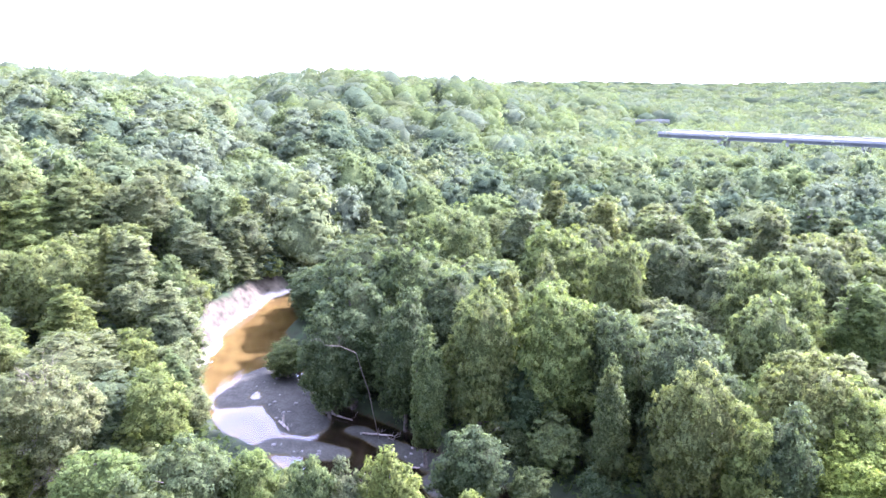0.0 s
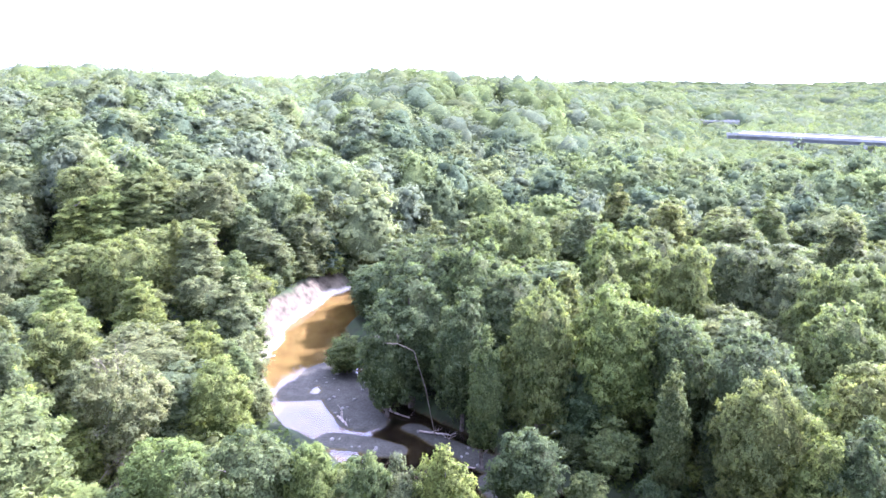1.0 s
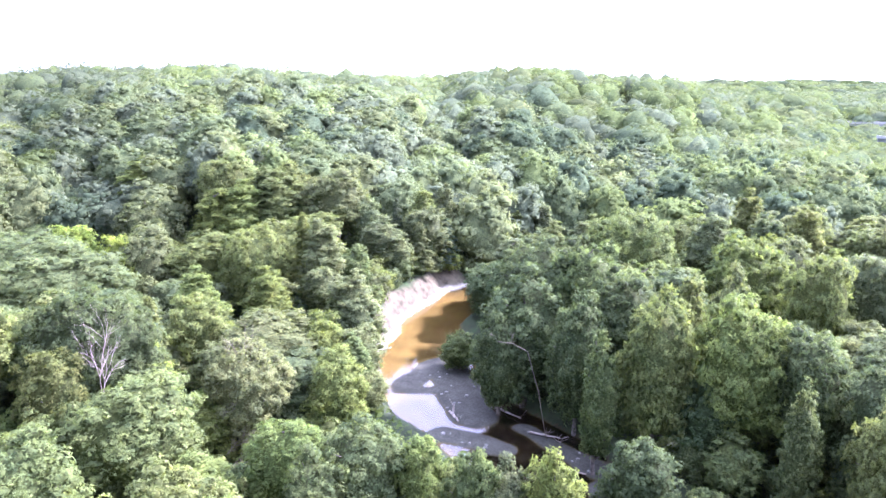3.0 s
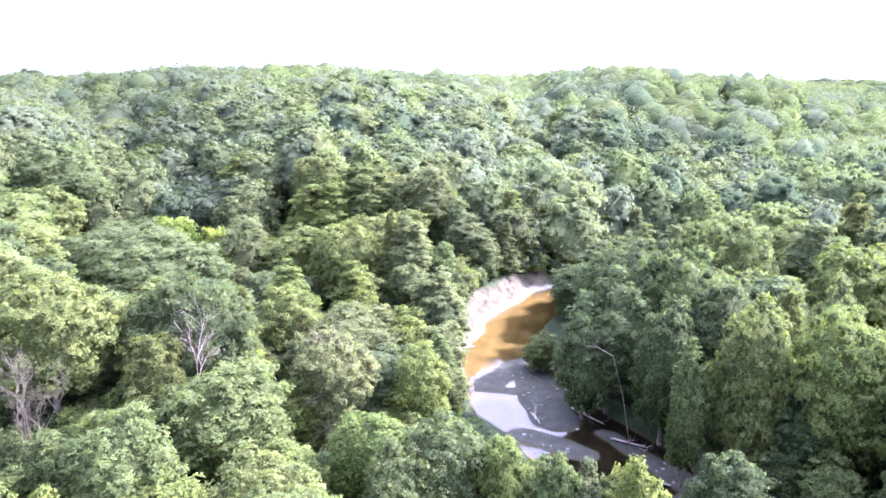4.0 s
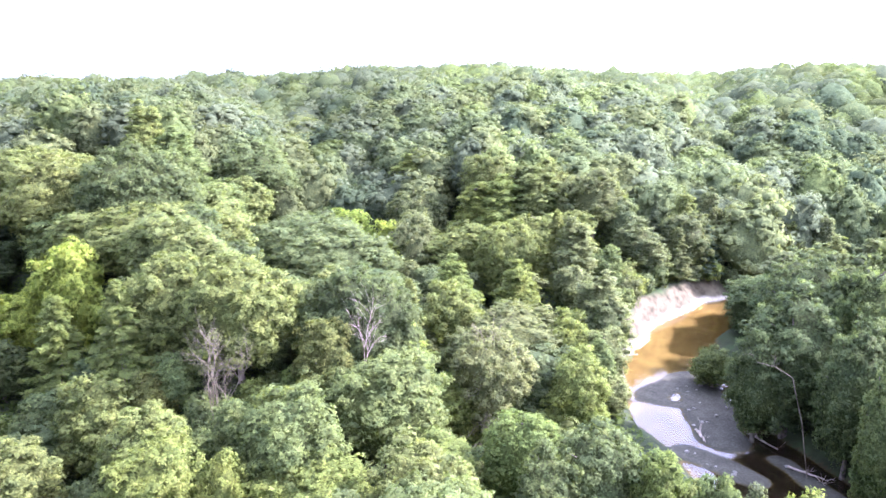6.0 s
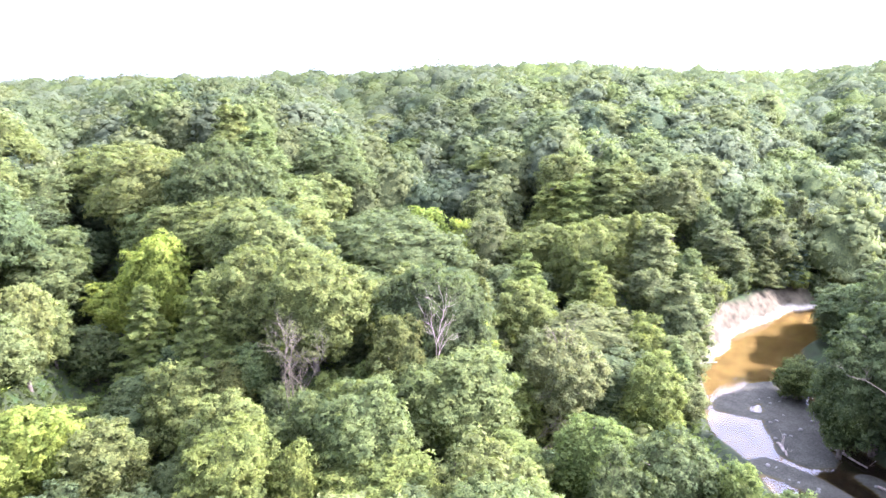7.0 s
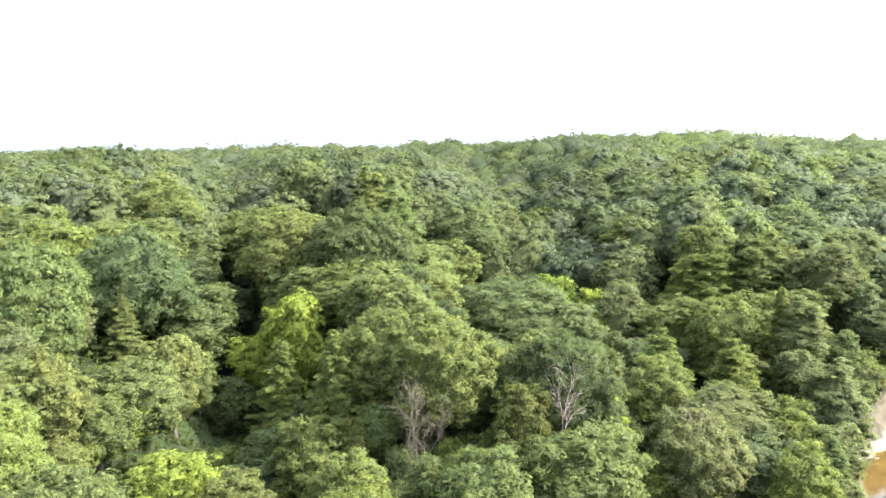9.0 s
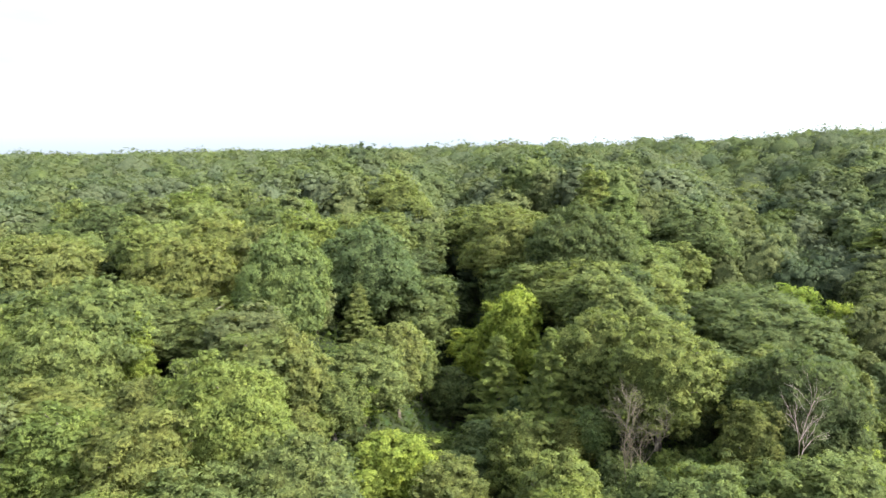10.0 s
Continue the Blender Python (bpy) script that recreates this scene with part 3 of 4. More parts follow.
def stand(kind, az, el, h, wide, tone, where):
    """A tree h metres tall whose tip shows at bearing az and angle el from the drone; wide: its crown, in degrees."""
    run = np.arange(30.0, 420.0, 0.5)
    over = EYE_Z + run * math.tan(radians(el)) - land(run * math.sin(radians(az)), run * math.cos(radians(az)))
    d = float(run[np.argmax(over <= h)]) if (over <= h).any() else 420.0
    x, y = polar(az, d)
    w = d / math.cos(radians(el)) * radians(wide)
    h = EYE_Z + d * math.tan(radians(el)) - ground_at(x, y)
    if kind == "broad" and w > 16.5:
        kind = "wide"
    SIGHT.append((az, wide / 2, math.degrees(math.atan2(d * math.tan(radians(el)) - 0.55 * h, d)), d))
    return plant(kind, x, y, h, w, tone, where, lod="near" if d < 110 else "mid")



# chosen trees: kind, bearing and angle of the tip, height in metres, width of the crown in degrees, tone
random.seed(2)
VALLEY = (
    ("tall", 14.2, -21.0, 20, 3.1, "mid"),
    ("broad", 20.3, -20.1, 22, 6.7, "olive"),
    ("broad", 19.9, -17.7, 23, 6.7, "grey"),
    ("broad", 14.2, -16.5, 24, 6.3, "deep"),
    ("broad", 9.5, -15.2, 26, 7.4, "fresh"),
    ("broad", 3.1, -15.6, 26, 6.7, "mid"),
    ("broad", 28.9, -18.6, 22, 7.4, "olive"),
    ("broad", 32.3, -19.9, 20, 6.3, "fresh"),
    ("broad", 32.9, -23.7, 15, 7.6, "yellow"),
    ("round", 25.2, -23.9, 17, 4.9, "fresh"),
    ("broad", 17.9, -10.9, 25, 6.0, "grey"),
    ("broad", 25.4, -15.0, 22, 5.8, "mid"),
    ("broad", 25.7, -12.3, 24, 7.4, "olive"),
    ("broad", 28.0, -10.9, 24, 5.8, "grey"),
)
# the high-crowned ones line the creek bank: its shade is put into their tone
VALLEY_BACK = (
    ("tall", 31.6, -13.0, 24, 5.4, "fresh"),
    ("broad", 14.1, -11.7, 25, 4.9, "mid"),
    ("broad", 9.3, -11.0, 25, 6.0, "fresh"),
    ("round", 8.1, -13.9, 22, 3.1, "grey"),
    ("tall", 5.6, -14.0, 25, 3.1, "olive"),
    ("high", -7.5, -14.4, 25, 6.7, "deep"),
    ("broad", -2.5, -12.5, 26, 6.7, "mid"),
    ("broad", 0.7, -9.4, 25, 7.6, "mid"),
    ("high", -9.7, -17.2, 20, 4.2, "deep"),
    ("high", -3.2, -15.6, 25, 4.6, "deep"),
    ("tall", -1.4, -19.0, 22, 3.4, "mid"),
    ("round", -12.9, -19.5, 8, 2.9, "mid"),
    ("round", 27.5, -23.1, 18, 4.9, "deep"),
    ("round", 2.5, -26.3, 15, 5.4, "deep"),
    ("round", 7.6, -29.3, 9, 3.6, "mid"),
)
NEAR_BANK = (
    ("round", 2.3, -30.9, 14, 3.4, "fresh"),
    ("round", -4.6, -28.4, 16, 5.1, "fresh"),
    ("round", -11.5, -27.9, 16, 4.5, "mid"),
    ("round", -8.5, -29.3, 14, 4.0, "grey"),
    ("broad", -21.1, -26.0, 16, 7.2, "deep"),
    ("round", -16.4, -27.0, 15, 4.5, "fresh"),
)
SLOPE = (
    ("broad", -41.0, -14.7, 20, 10.3, "deep"),
    ("broad", -45.1, -10.0, 20, 10.7, "deep"),
    ("round", -42.0, -9.6, 20, 3.4, "yellow"),
    ("round", -39.2, -10.8, 20, 3.1, "yellow"),
    ("round", -44.2, -17.8, 16, 5.4, "olive"),
    ("round", -37.7, -19.1, 13, 4.0, "yellow"),
    ("broad", -39.5, -20.8, 18, 9.8, "mid"),
    ("broad", -47.7, -23.1, 17, 8.9, "mid"),
    ("broad", -30.7, -19.2, 18, 6.4, "brown"),
    ("round", -33.9, -23.4, 8.5, 4.7, "fresh"),
    ("broad", -27.8, -25.5, 15, 7.2, "fresh"),
    ("round", -23.2, -20.5, 15, 5.1, "fresh"),
    ("tall", -33.9, -13.8, 17, 4.2, "fresh"),
    ("broad", -33.6, -15.5, 17, 4.9, "mid"),
)
BANK_SLOPE = (
    ("tall", -28.7, -14.1, 17, 4.2, "fresh"),
    ("broad", -29.5, -11.4, 18, 6.3, "mid"),
    ("tall", -24.1, -10.6, 18, 4.2, "grey"),
    ("tall", -19.6, -10.5, 14, 3.8, "grey"),
    ("round", -24.3, -17.7, 14, 4.2, "fresh"),
    ("tall", -21.9, -14.7, 15, 4.5, "grey"),
    ("conifer", -16.2, -10.9, 14, 2.9, "grey"),
    ("conifer", -14.1, -10.6, 14, 2.9, "pine"),
    ("tall", -18.2, -11.7, 12, 2.7, "grey"),
    ("round", -25.6, -28.5, 14, 5.4, "deep"),
    ("tall", -31.9, -7.9, 19, 4.0, "fresh"),
    ("tall", -27.5, -6.8, 19, 4.9, "mid"),
)
SPUR = (
    ("round", -62.6, -10.6, 21, 4.9, "yellow"),
    ("round", -64.1, -12.1, 18, 4.0, "yellow"),
    ("round", -65.7, -14.0, 12, 4.5, "yellow"),
    ("broad", -51.2, -12.7, 20, 8.5, "mid"),
    ("broad", -44.1, -11.1, 20, 11.2, "deep"),
    ("broad", -56.3, -12.4, 18, 6.7, "mid"),
    ("round", -58.5, -22.7, 15, 5.8, "mid"),
    ("round", -61.9, -20.8, 15, 6.0, "mid"),
    ("broad", -58.7, -25.6, 15, 7.8, "fresh"),
    ("round", -68.0, -23.6, 13, 6.0, "olive"),
    ("broad", -46.6, -28.1, 13, 9.8, "fresh"),
    ("round", -53.8, -27.3, 13, 4.2, "fresh"),
    ("round", -48.2, -22.9, 14, 5.6, "fresh"),
    ("round", -70.3, -14.8, 13, 3.2, "mid"),
    ("round", -70.6, -23.0, 13, 4.0, "yellow"),
)
SPUR_BACK = (
    ("broad", -56.9, -4.9, 19, 7.8, "deep"),
    ("broad", -49.9, -4.6, 19, 7.4, "deep"),
    ("broad", -62.3, -5.4, 19, 9.4, "olive"),
    ("broad", -45.6, -3.2, 19, 6.7, "mid"),
    ("tall", -43.3, -6.5, 18, 2.7, "fresh"),
    ("broad", -42.2, -8.3, 19, 6.7, "deep"),
    ("tall", -36.8, -5.4, 19, 4.9, "fresh"),
    ("tall", -30.1, -7.4, 19, 4.5, "fresh"),
    ("tall", -28.0, -6.3, 19, 3.6, "mid"),
)
LEFT = (
    ("broad", -74.8, -6.1, 20, 8.9, "deep"),
    ("broad", -81.0, -6.8, 20, 8.0, "mid"),
    ("broad", -85.6, -15.9, 18, 11.2, "fresh"),
    ("tall", -91.9, -11.6, 15, 2.7, "yellow"),
    ("round", -80.4, -13.8, 15, 4.9, "olive"),
    ("round", -75.1, -16.9, 10, 3.6, "yellow"),
    ("round", -72.9, -21.7, 14, 7.4, "yellow"),
    ("broad", -95.1, -9.1, 19, 9.8, "mid"),
    ("broad", -97.3, -5.8, 19, 8.5, "olive"),
    ("broad", -91.5, -17.8, 18, 9.8, "olive"),
    ("broad", -97.4, -11.5, 18, 8.9, "mid"),
    ("broad", -80.7, -21.8, 16, 8.9, "mid"),
    ("broad", -72.2, -13.2, 18, 5.4, "olive"),
    ("conifer", -59.8, -13.9, 22, 6.7, "fresh"),
)
LEFT_BACK = (
    ("conifer", -64.0, -14.6, 19, 5.8, "fresh"),
    ("broad", -77.5, 0.3, 22, 4.7, "deep"),
    ("round", -95.3, -1.6, 16, 2.9, "deep"),
    ("broad", -88.0, -6.5, 19, 8.5, "olive"),
    ("broad", -64.5, -4.4, 20, 8.5, "mid"),
    ("broad", -57.9, -4.8, 20, 8.0, "deep"),
    ("broad", -73.0, -2.1, 20, 7.6, "mid"),
    ("broad", -88.2, -23.4, 15, 8.9, "mid"),
    ("broad", -97.5, -17.7, 16, 8.0, "fresh"),
)
for trees, where in ((VALLEY, "in the valley woods"), (VALLEY_BACK, "in the valley woods"), (NEAR_BANK, "on the near creek bank"), (SLOPE, "on the wooded hillside"), (BANK_SLOPE, "above the creek bank"), (SPUR, "on the wooded spur"), (SPUR_BACK, "on the wooded spur"), (LEFT, "beside the wooded ravine"), (LEFT_BACK, "beside the wooded ravine")):
    for kind, az, el, h, wide, tone in trees:
        stand(kind, az, el, h, wide, tone, where)

stand("round", -56.3, -19.6, 9.0, 3.6, "mid", "beside the dead tree")
stand("round", -58.0, -20.6, 9.0, 3.6, "olive", "beside the dead tree")
stand("round", -21.6, -16.4, 12.0, 3.6, "grey", "above the creek bank")
stand("tall", -21.7, -19.6, 12.0, 3.0, "mid", "above the creek bank")
stand("broad", -74.7, -15.2, 13.0, 6.5, "mid", "beside the wooded ravine")
stand("round", -77.5, -17.0, 11.0, 4.5, "olive", "beside the wooded ravine")
# bank shade put into the colour: every one takes the dark tone
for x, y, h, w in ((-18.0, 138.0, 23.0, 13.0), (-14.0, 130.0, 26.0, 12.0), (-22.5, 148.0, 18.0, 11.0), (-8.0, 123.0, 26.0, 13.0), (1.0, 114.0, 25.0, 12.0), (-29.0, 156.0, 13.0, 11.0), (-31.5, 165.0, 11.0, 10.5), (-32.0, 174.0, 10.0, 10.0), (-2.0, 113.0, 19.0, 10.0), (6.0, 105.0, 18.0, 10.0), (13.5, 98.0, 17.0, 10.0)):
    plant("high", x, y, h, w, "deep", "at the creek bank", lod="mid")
for i, (x, y, h) in enumerate(((-60.0, 184.0, 15.0), (-55.0, 191.0, 17.0), (-50.0, 197.0, 18.0), (-44.0, 202.0, 17.0), (-38.0, 206.0, 18.0), (-31.0, 210.0, 17.0), (-24.0, 216.0, 18.0), (-66.0, 176.0, 15.0))):
    plant(("conifer", "tall", "tall", "round")[i % 4], x, y, h, (6.5, 8.0, 7.0, 9.0)[i % 4], ("pine", "mid", "grey", "grey")[i % 4], "above the cut bank", lod="mid")


for i, (x, y) in enumerate(((11.0, 95.0), (15.0, 91.0), (18.0, 97.0), (22.0, 90.0), (25.0, 96.0), (29.0, 89.0), (32.0, 95.0), (36.0, 87.0), (20.0, 84.0), (28.0, 82.0), (40.0, 92.0), (34.0, 80.0), (13.0, 101.0))):
    plant("round", x, y, (6.5, 8.5, 5.5)[i % 3], (5.6, 6.8, 5.0)[i % 3], ("deep", "mid", "deep")[i % 3], "in the shaded understorey")
for i, (x, y) in enumerate(((-53.5, 146.0), (-55.0, 152.0), (-55.6, 158.0), (-55.2, 164.0), (-54.2, 170.0), (-52.4, 176.0), (-49.6, 182.0), (-46.0, 187.0), (-41.5, 192.0), (-36.5, 196.5))):
    plant("shrub", x, y, (4.6, 5.8, 5.0)[i % 3], (5.4, 6.2, 4.8)[i % 3], ("mid", "grey", "fresh", "grey", "deep")[i % 5], "on the brink of the cut bank")


def base_at(az, el):
    """Where the view at bearing az and angle el meets the ground."""
    run = np.arange(30.0, 400.0, 0.5)
    under = EYE_Z + run * math.tan(radians(el)) <= land(run * math.sin(radians(az)), run * math.cos(radians(az)))
    return float(run[np.argmax(under)])


def bare(name, seed, az, d, height, stems, spread, label, tilt=0.0, clear=(1.7, 0.3), wood=DEAD_BROWN):
    """A leafless tree on the ground at bearing az and distance d."""
    t = dead_model(name, seed, height, stems, spread, wood)
    x, y = polar(az, d)
    t.matrix_basis = pose(x, y, ground_at(x, y) - 0.1, tilt, 0, seed * 40)
    tagged(t, label, "tree", group="dead trees")
    z = ground_at(x, y)
    SIGHT.append((az, clear[0], math.degrees(math.atan2(z + height * clear[1] - EYE_Z, d)), d))
    taken.append((x, y, 1.5))
    return t


d_dead = base_at(-53.4, -26.2)
bare("dead_tree", 3, -53.4, d_dead, d_dead * (math.tan(radians(26.4)) - math.tan(radians(19.4))), 4, 0.06, "dead tree with bare reddish-brown branches on the hillside")
bare("dead_tree", 5, -41.5, 91.0, EYE_Z - 91.0 * math.tan(radians(19.2)) - ground_at(*polar(-41.5, 91.0)), 1, 0.06, "bleached dead tree with bare grey limbs on the hillside", clear=(1.6, 0.62), wood=DEAD)
run = np.arange(40.0, 200.0, 0.5)
d_dead = float(run[np.argmax(EYE_Z - run * math.tan(radians(19.2)) - land(run * math.sin(radians(-30.7)), run * math.cos(radians(-30.7))) <= 18.0)]) - 2.2
bare("dead_tree", 8, -30.5, d_dead, 17.5, 2, 0.14, "half-dead tree with thin brown twigs on the slope", clear=(2.2, 0.35))
d_dead = base_at(-33.6, -29.0)
bare("fallen_tree", 11, -33.6, d_dead, 8.0, 3, 0.3, "fallen dead tree with a tangle of bare limbs", tilt=52.0, clear=(2.5, 0.3))

xd, yd = polar(-53.4, base_at(-53.4, -26.2))
for i in range(9):
    th = i * 0.75
    x, y = xd + (3.0 + 1.1 * (i % 3)) * math.cos(th), yd + (3.0 + 1.1 * (i % 3)) * math.sin(th)
    plant("shrub", x, y, (2.6, 3.4, 2.0)[i % 3], (3.6, 4.4, 3.0)[i % 3], ("deep", "mid", "olive")[i % 3], "round the dead tree")
    taken.pop()


# the woods round about, tree by tree, where the ground is near
random.seed(4)
rngw = np.random.default_rng(8)


def free(x, y, rad):
    return all((x - a) ** 2 + (y - b) ** 2 > (rad + c) ** 2 for a, b, c in taken)


def open_ground(x, y, more=0.0):
    """True where no tree stands: the creek and its bare banks."""
    d, _ = line_dist(np.array([x]), np.array([y]), RIVER)
    lim = 13.5
    if x < -36 and 100 < y < 188:
        lim = 12.0 + 1.6 * float(smooth(118, 142, np.array(y)))
    return d[0] < lim + more


def ceiling_for(az, d, half):
    """The highest angle that a tree may reach without hiding a chosen tree or the creek behind it."""
    top = 90.0
    for a, hw, low, dd in SIGHT:
        if dd > d + 2 and abs(a - az) < (hw + half) * 0.75:
            top = min(top, low)
    if -19.5 - half < az < 4 + half and d < 106:
        top = min(top, -29.5)
    if -71.5 < az < -65.0 and d < 105:          # the ravine's mouth lies open
        top = min(top, -24.0)
    if 3 < az < 27 and d < 80:
        top = min(top, -31.0)
    return top


NEAR_EDGE = 200.0
cells = [(x, y) for x in np.arange(-200, 201, 8.8) for y in np.arange(-70, 201, 8.8)]
for idx in rngw.permutation(len(cells)):
    x, y = cells[idx]
    x, y = x + rngw.uniform(-3.6, 3.6), y + rngw.uniform(-3.6, 3.6)
    d = math.hypot(x, y)
    az = math.degrees(math.atan2(x, y))
    if d > NEAR_EDGE or d < 40 or not -112 < az < 42 or open_ground(x, y):
        continue
    hillside = line_dist(np.array([x]), np.array([y]), FOOT)[1][0] > 0
    u, v = random.random(), random.random()
    if hillside:
        kind = "broad" if u < 0.66 else "tall" if u < 0.80 else "round" if u < 0.975 else "conifer"
        h = {"broad": 19, "tall": 21, "round": 15, "conifer": 18}[kind] * random.uniform(0.86, 1.14)
    else:
        kind = "tall" if u < 0.45 else "broad" if u < 0.85 else "round"
        h = {"broad": 21, "tall": 24, "round": 16}[kind] * random.uniform(0.82, 1.12)
    w = {"broad": 14.5, "tall": 12.5, "round": 10.5, "conifer": 7.4}[kind] * random.uniform(0.82, 1.15) * (1.16 if hillside and d > 90 else 1.0)
    if not free(x, y, w * 0.14):
        continue
    if x > -34 and 152 < y < 205 and line_dist(np.array([x]), np.array([y]), RIVER)[0][0] < 24:
        h *= 0.72          # younger growth on the inside of the bend
    if min(float(seg_dist(np.array([x]), np.array([y]), *a, *e)[0][0]) for a, e, _, _ in RAVINES[:2]) < 6.5:
        h *= 0.55          # low growth along the ravine beds
    tone = "olive" if kind == "conifer" else ("mid" if v < 0.36 else "deep" if v < 0.50 else "grey" if v < 0.74 else "fresh" if v < 0.86 else "olive")
    if kind != "conifer" and min(float(seg_dist(np.array([x]), np.array([y]), *a, *e)[0][0]) for a, e, _, _ in RAVINES[:2]) < 13 or -72 < az < -65 and d < 105:
        tone = "deep"      # ravine shade, put into the trees' colour as the dark tone
    if -64 < az < -38 and d > 90 and tone in ("grey", "fresh"):
        tone = "deep" if v < 0.7 else "mid"          # a darker stand on the spur
    if hillside and d > 118 and tone == "deep" and az > -38:
        tone = "grey"      # sun and haze on the slope over the bend, put into a lighter tone
    lim = ceiling_for(az, d, math.degrees(w / 2 / d))
    h = min(h, EYE_Z + d * math.tan(radians(min(lim, 20))) - ground_at(x, y))
    if h < 7:
        if h < 2.5:
            if not -72 < az < -65 or d > 105:
                continue
            h = 3.0
        kind, w = "shrub", min(w, h * 1.3)
    elif h < 12 and kind != "conifer":
        kind, w = "round", min(w, h * 0.8)
    plant(kind, x, y, h, w, tone, "on the wooded hillside" if hillside else "in the valley woods")

# undergrowth in the gaps
shrubs = 0
for n in range(1500):
    d, az = 42 + 76 * math.sqrt(random.random()), random.uniform(-108, 38)
    x, y = polar(az, d)
    if shrubs > 270 or open_ground(x, y, -2.0 if x > -30 else 0) or not free(x, y, -0.8):
        continue
    h = random.uniform(2.2, 5.5)
    bed = min(float(seg_dist(np.array([x]), np.array([y]), *a, *e)[0][0]) for a, e, _, _ in RAVINES[:2]) < 8
    if not bed and EYE_Z + d * math.tan(radians(min(20, ceiling_for(az, d, 1.5)))) - ground_at(x, y) < h:
        continue
    shrubs += 1
    plant("shrub", x, y, h, h * random.uniform(0.9, 1.3), random.choice(("mid", "deep", "fresh", "olive")), "in the undergrowth")

# the valley woods under and behind the drone
for x in np.arange(-60, 61, 9.0):
    for y in np.arange(-60, 41, 9.0):
        px, py = x + random.uniform(-3, 3), y + random.uniform(-3, 3)
        d, az = math.hypot(px, py), math.degrees(math.atan2(px, py))
        if d > (40 if -114 < az < 44 else 64) or open_ground(px, py) or not free(px, py, 2.0):
            continue
        h = min(random.uniform(14, 22), EYE_Z - d * math.tan(radians(34)) - ground_at(px, py) if -114 < az < 44 else 22)
        plant(("broad", "tall", "round")[random.randrange(3)], px, py, h, h * random.uniform(0.5, 0.65), random.choice(("mid", "deep", "olive", "grey")), "in the valley woods", lod="mid")

for pool in MODELS.values():          # the patterns themselves are not part of the place
    for src in pool:
        for ob in (*src.children_recursive, src):
            bpy.data.objects.remove(ob)

# low growth over the forest floor
def undergrowth():
    rng = np.random.default_rng(77)
    n = 170000
    d, az = 36 + 175 * np.sqrt(rng.uniform(0, 1, n)) ** 1.1, np.radians(rng.uniform(-112, 42, n))
    d2, az2 = 62 * np.sqrt(rng.uniform(0, 1, 12000)), np.radians(rng.uniform(-180, 180, 12000))
    keep = (d2 < 38) | (az2 > radians(42)) | (az2 < radians(-112))
    d, az, n = np.r_[d, d2[keep]], np.r_[az, az2[keep]], n + int(keep.sum())
    x, y = d * np.sin(az), d * np.cos(az)
    rd, _ = line_dist(x, y, RIVER)
    keep = (rd > np.where((x < -36) & (y > 132) & (y < 190), 13.0, 12.6)) & (wob(x, y, 2.2) + rng.normal(0, 0.5, n) > -0.8)
    x, y = x[keep], y[keep]
    z = land(x, y) + rng.uniform(0, 1, len(x)) ** 2 * 1.6 + 0.15
    p = np.stack([x, y, z], 1)
    v, f = leaf_triangles(rng, p, np.tile([0.0, 0.0, 1.0], (len(p), 1)) + rng.normal(0, 0.3, (len(p), 3)), 1.0)
    ob = new("undergrowth", mesh_from("undergrowth", v, f, [LEAVES]))
    ob.color = (0.048, 0.068, 0.020, 1)
    tagged(ob, "low green undergrowth covering the forest floor", "undergrowth", kind="stuff")


undergrowth()

# ======== the woods further off ========
def dome_crown(seed, height, width, clumps, leaves, size, up=0.5):
    """A far tree: one body of foliage with shallow clumps and sprays all over it."""
    rng = np.random.default_rng(seed)
    at = unit(rng.normal(0, 1, (clumps, 3)) + np.array([0, 0, 0.5]))
    wide = rng.uniform(0.45, 0.85, clumps)
    high = rng.uniform(0.10, 0.26, clumps)
    lean = rng.uniform(-0.10, 0.10, 2)

    def body(d):
        ang = np.arccos(np.clip(d @ at.T, -1, 1)) / wide[None, :]
        rise = (np.sqrt(np.clip(1 - ang ** 2, 0, 1)) * high[None, :]).max(1)
        r = 0.80 + rise
        return np.stack([d[:, 0] * r * width / 2 + lean[0] * width * d[:, 2], d[:, 1] * r * width / 2 + lean[1] * width * d[:, 2], height * (0.50 + 0.43 * d[:, 2] * r)], 1)

    d = unit(rng.normal(0, 1, (leaves, 3)) + np.array([0, 0, 0.55]))
    mid = np.array([0, 0, height * 0.42])
    p = body(d)
    p = mid + (p - mid) * rng.uniform(0.95, 1.06, (leaves, 1))
    v, f = leaf_triangles(rng, p, d, size)
    iv, jf = ICO2
    core = mid + (body(iv) - mid) * rng.uniform(0.82, 0.93, (len(iv), 1))
    nn = np.concatenate([np.repeat(unit(d * 0.55 + np.array([0, 0, up]) + rng.normal(0, 0.14, d.shape)), 3, axis=0), unit(iv * 0.55 + np.array([0, 0, up - 0.05]) + rng.normal(0, 0.10, iv.shape))])
    return np.concatenate([v, core]), np.concatenate([f, jf + len(v)]), nn, np.arange(len(f) + len(jf)) >= len(f)


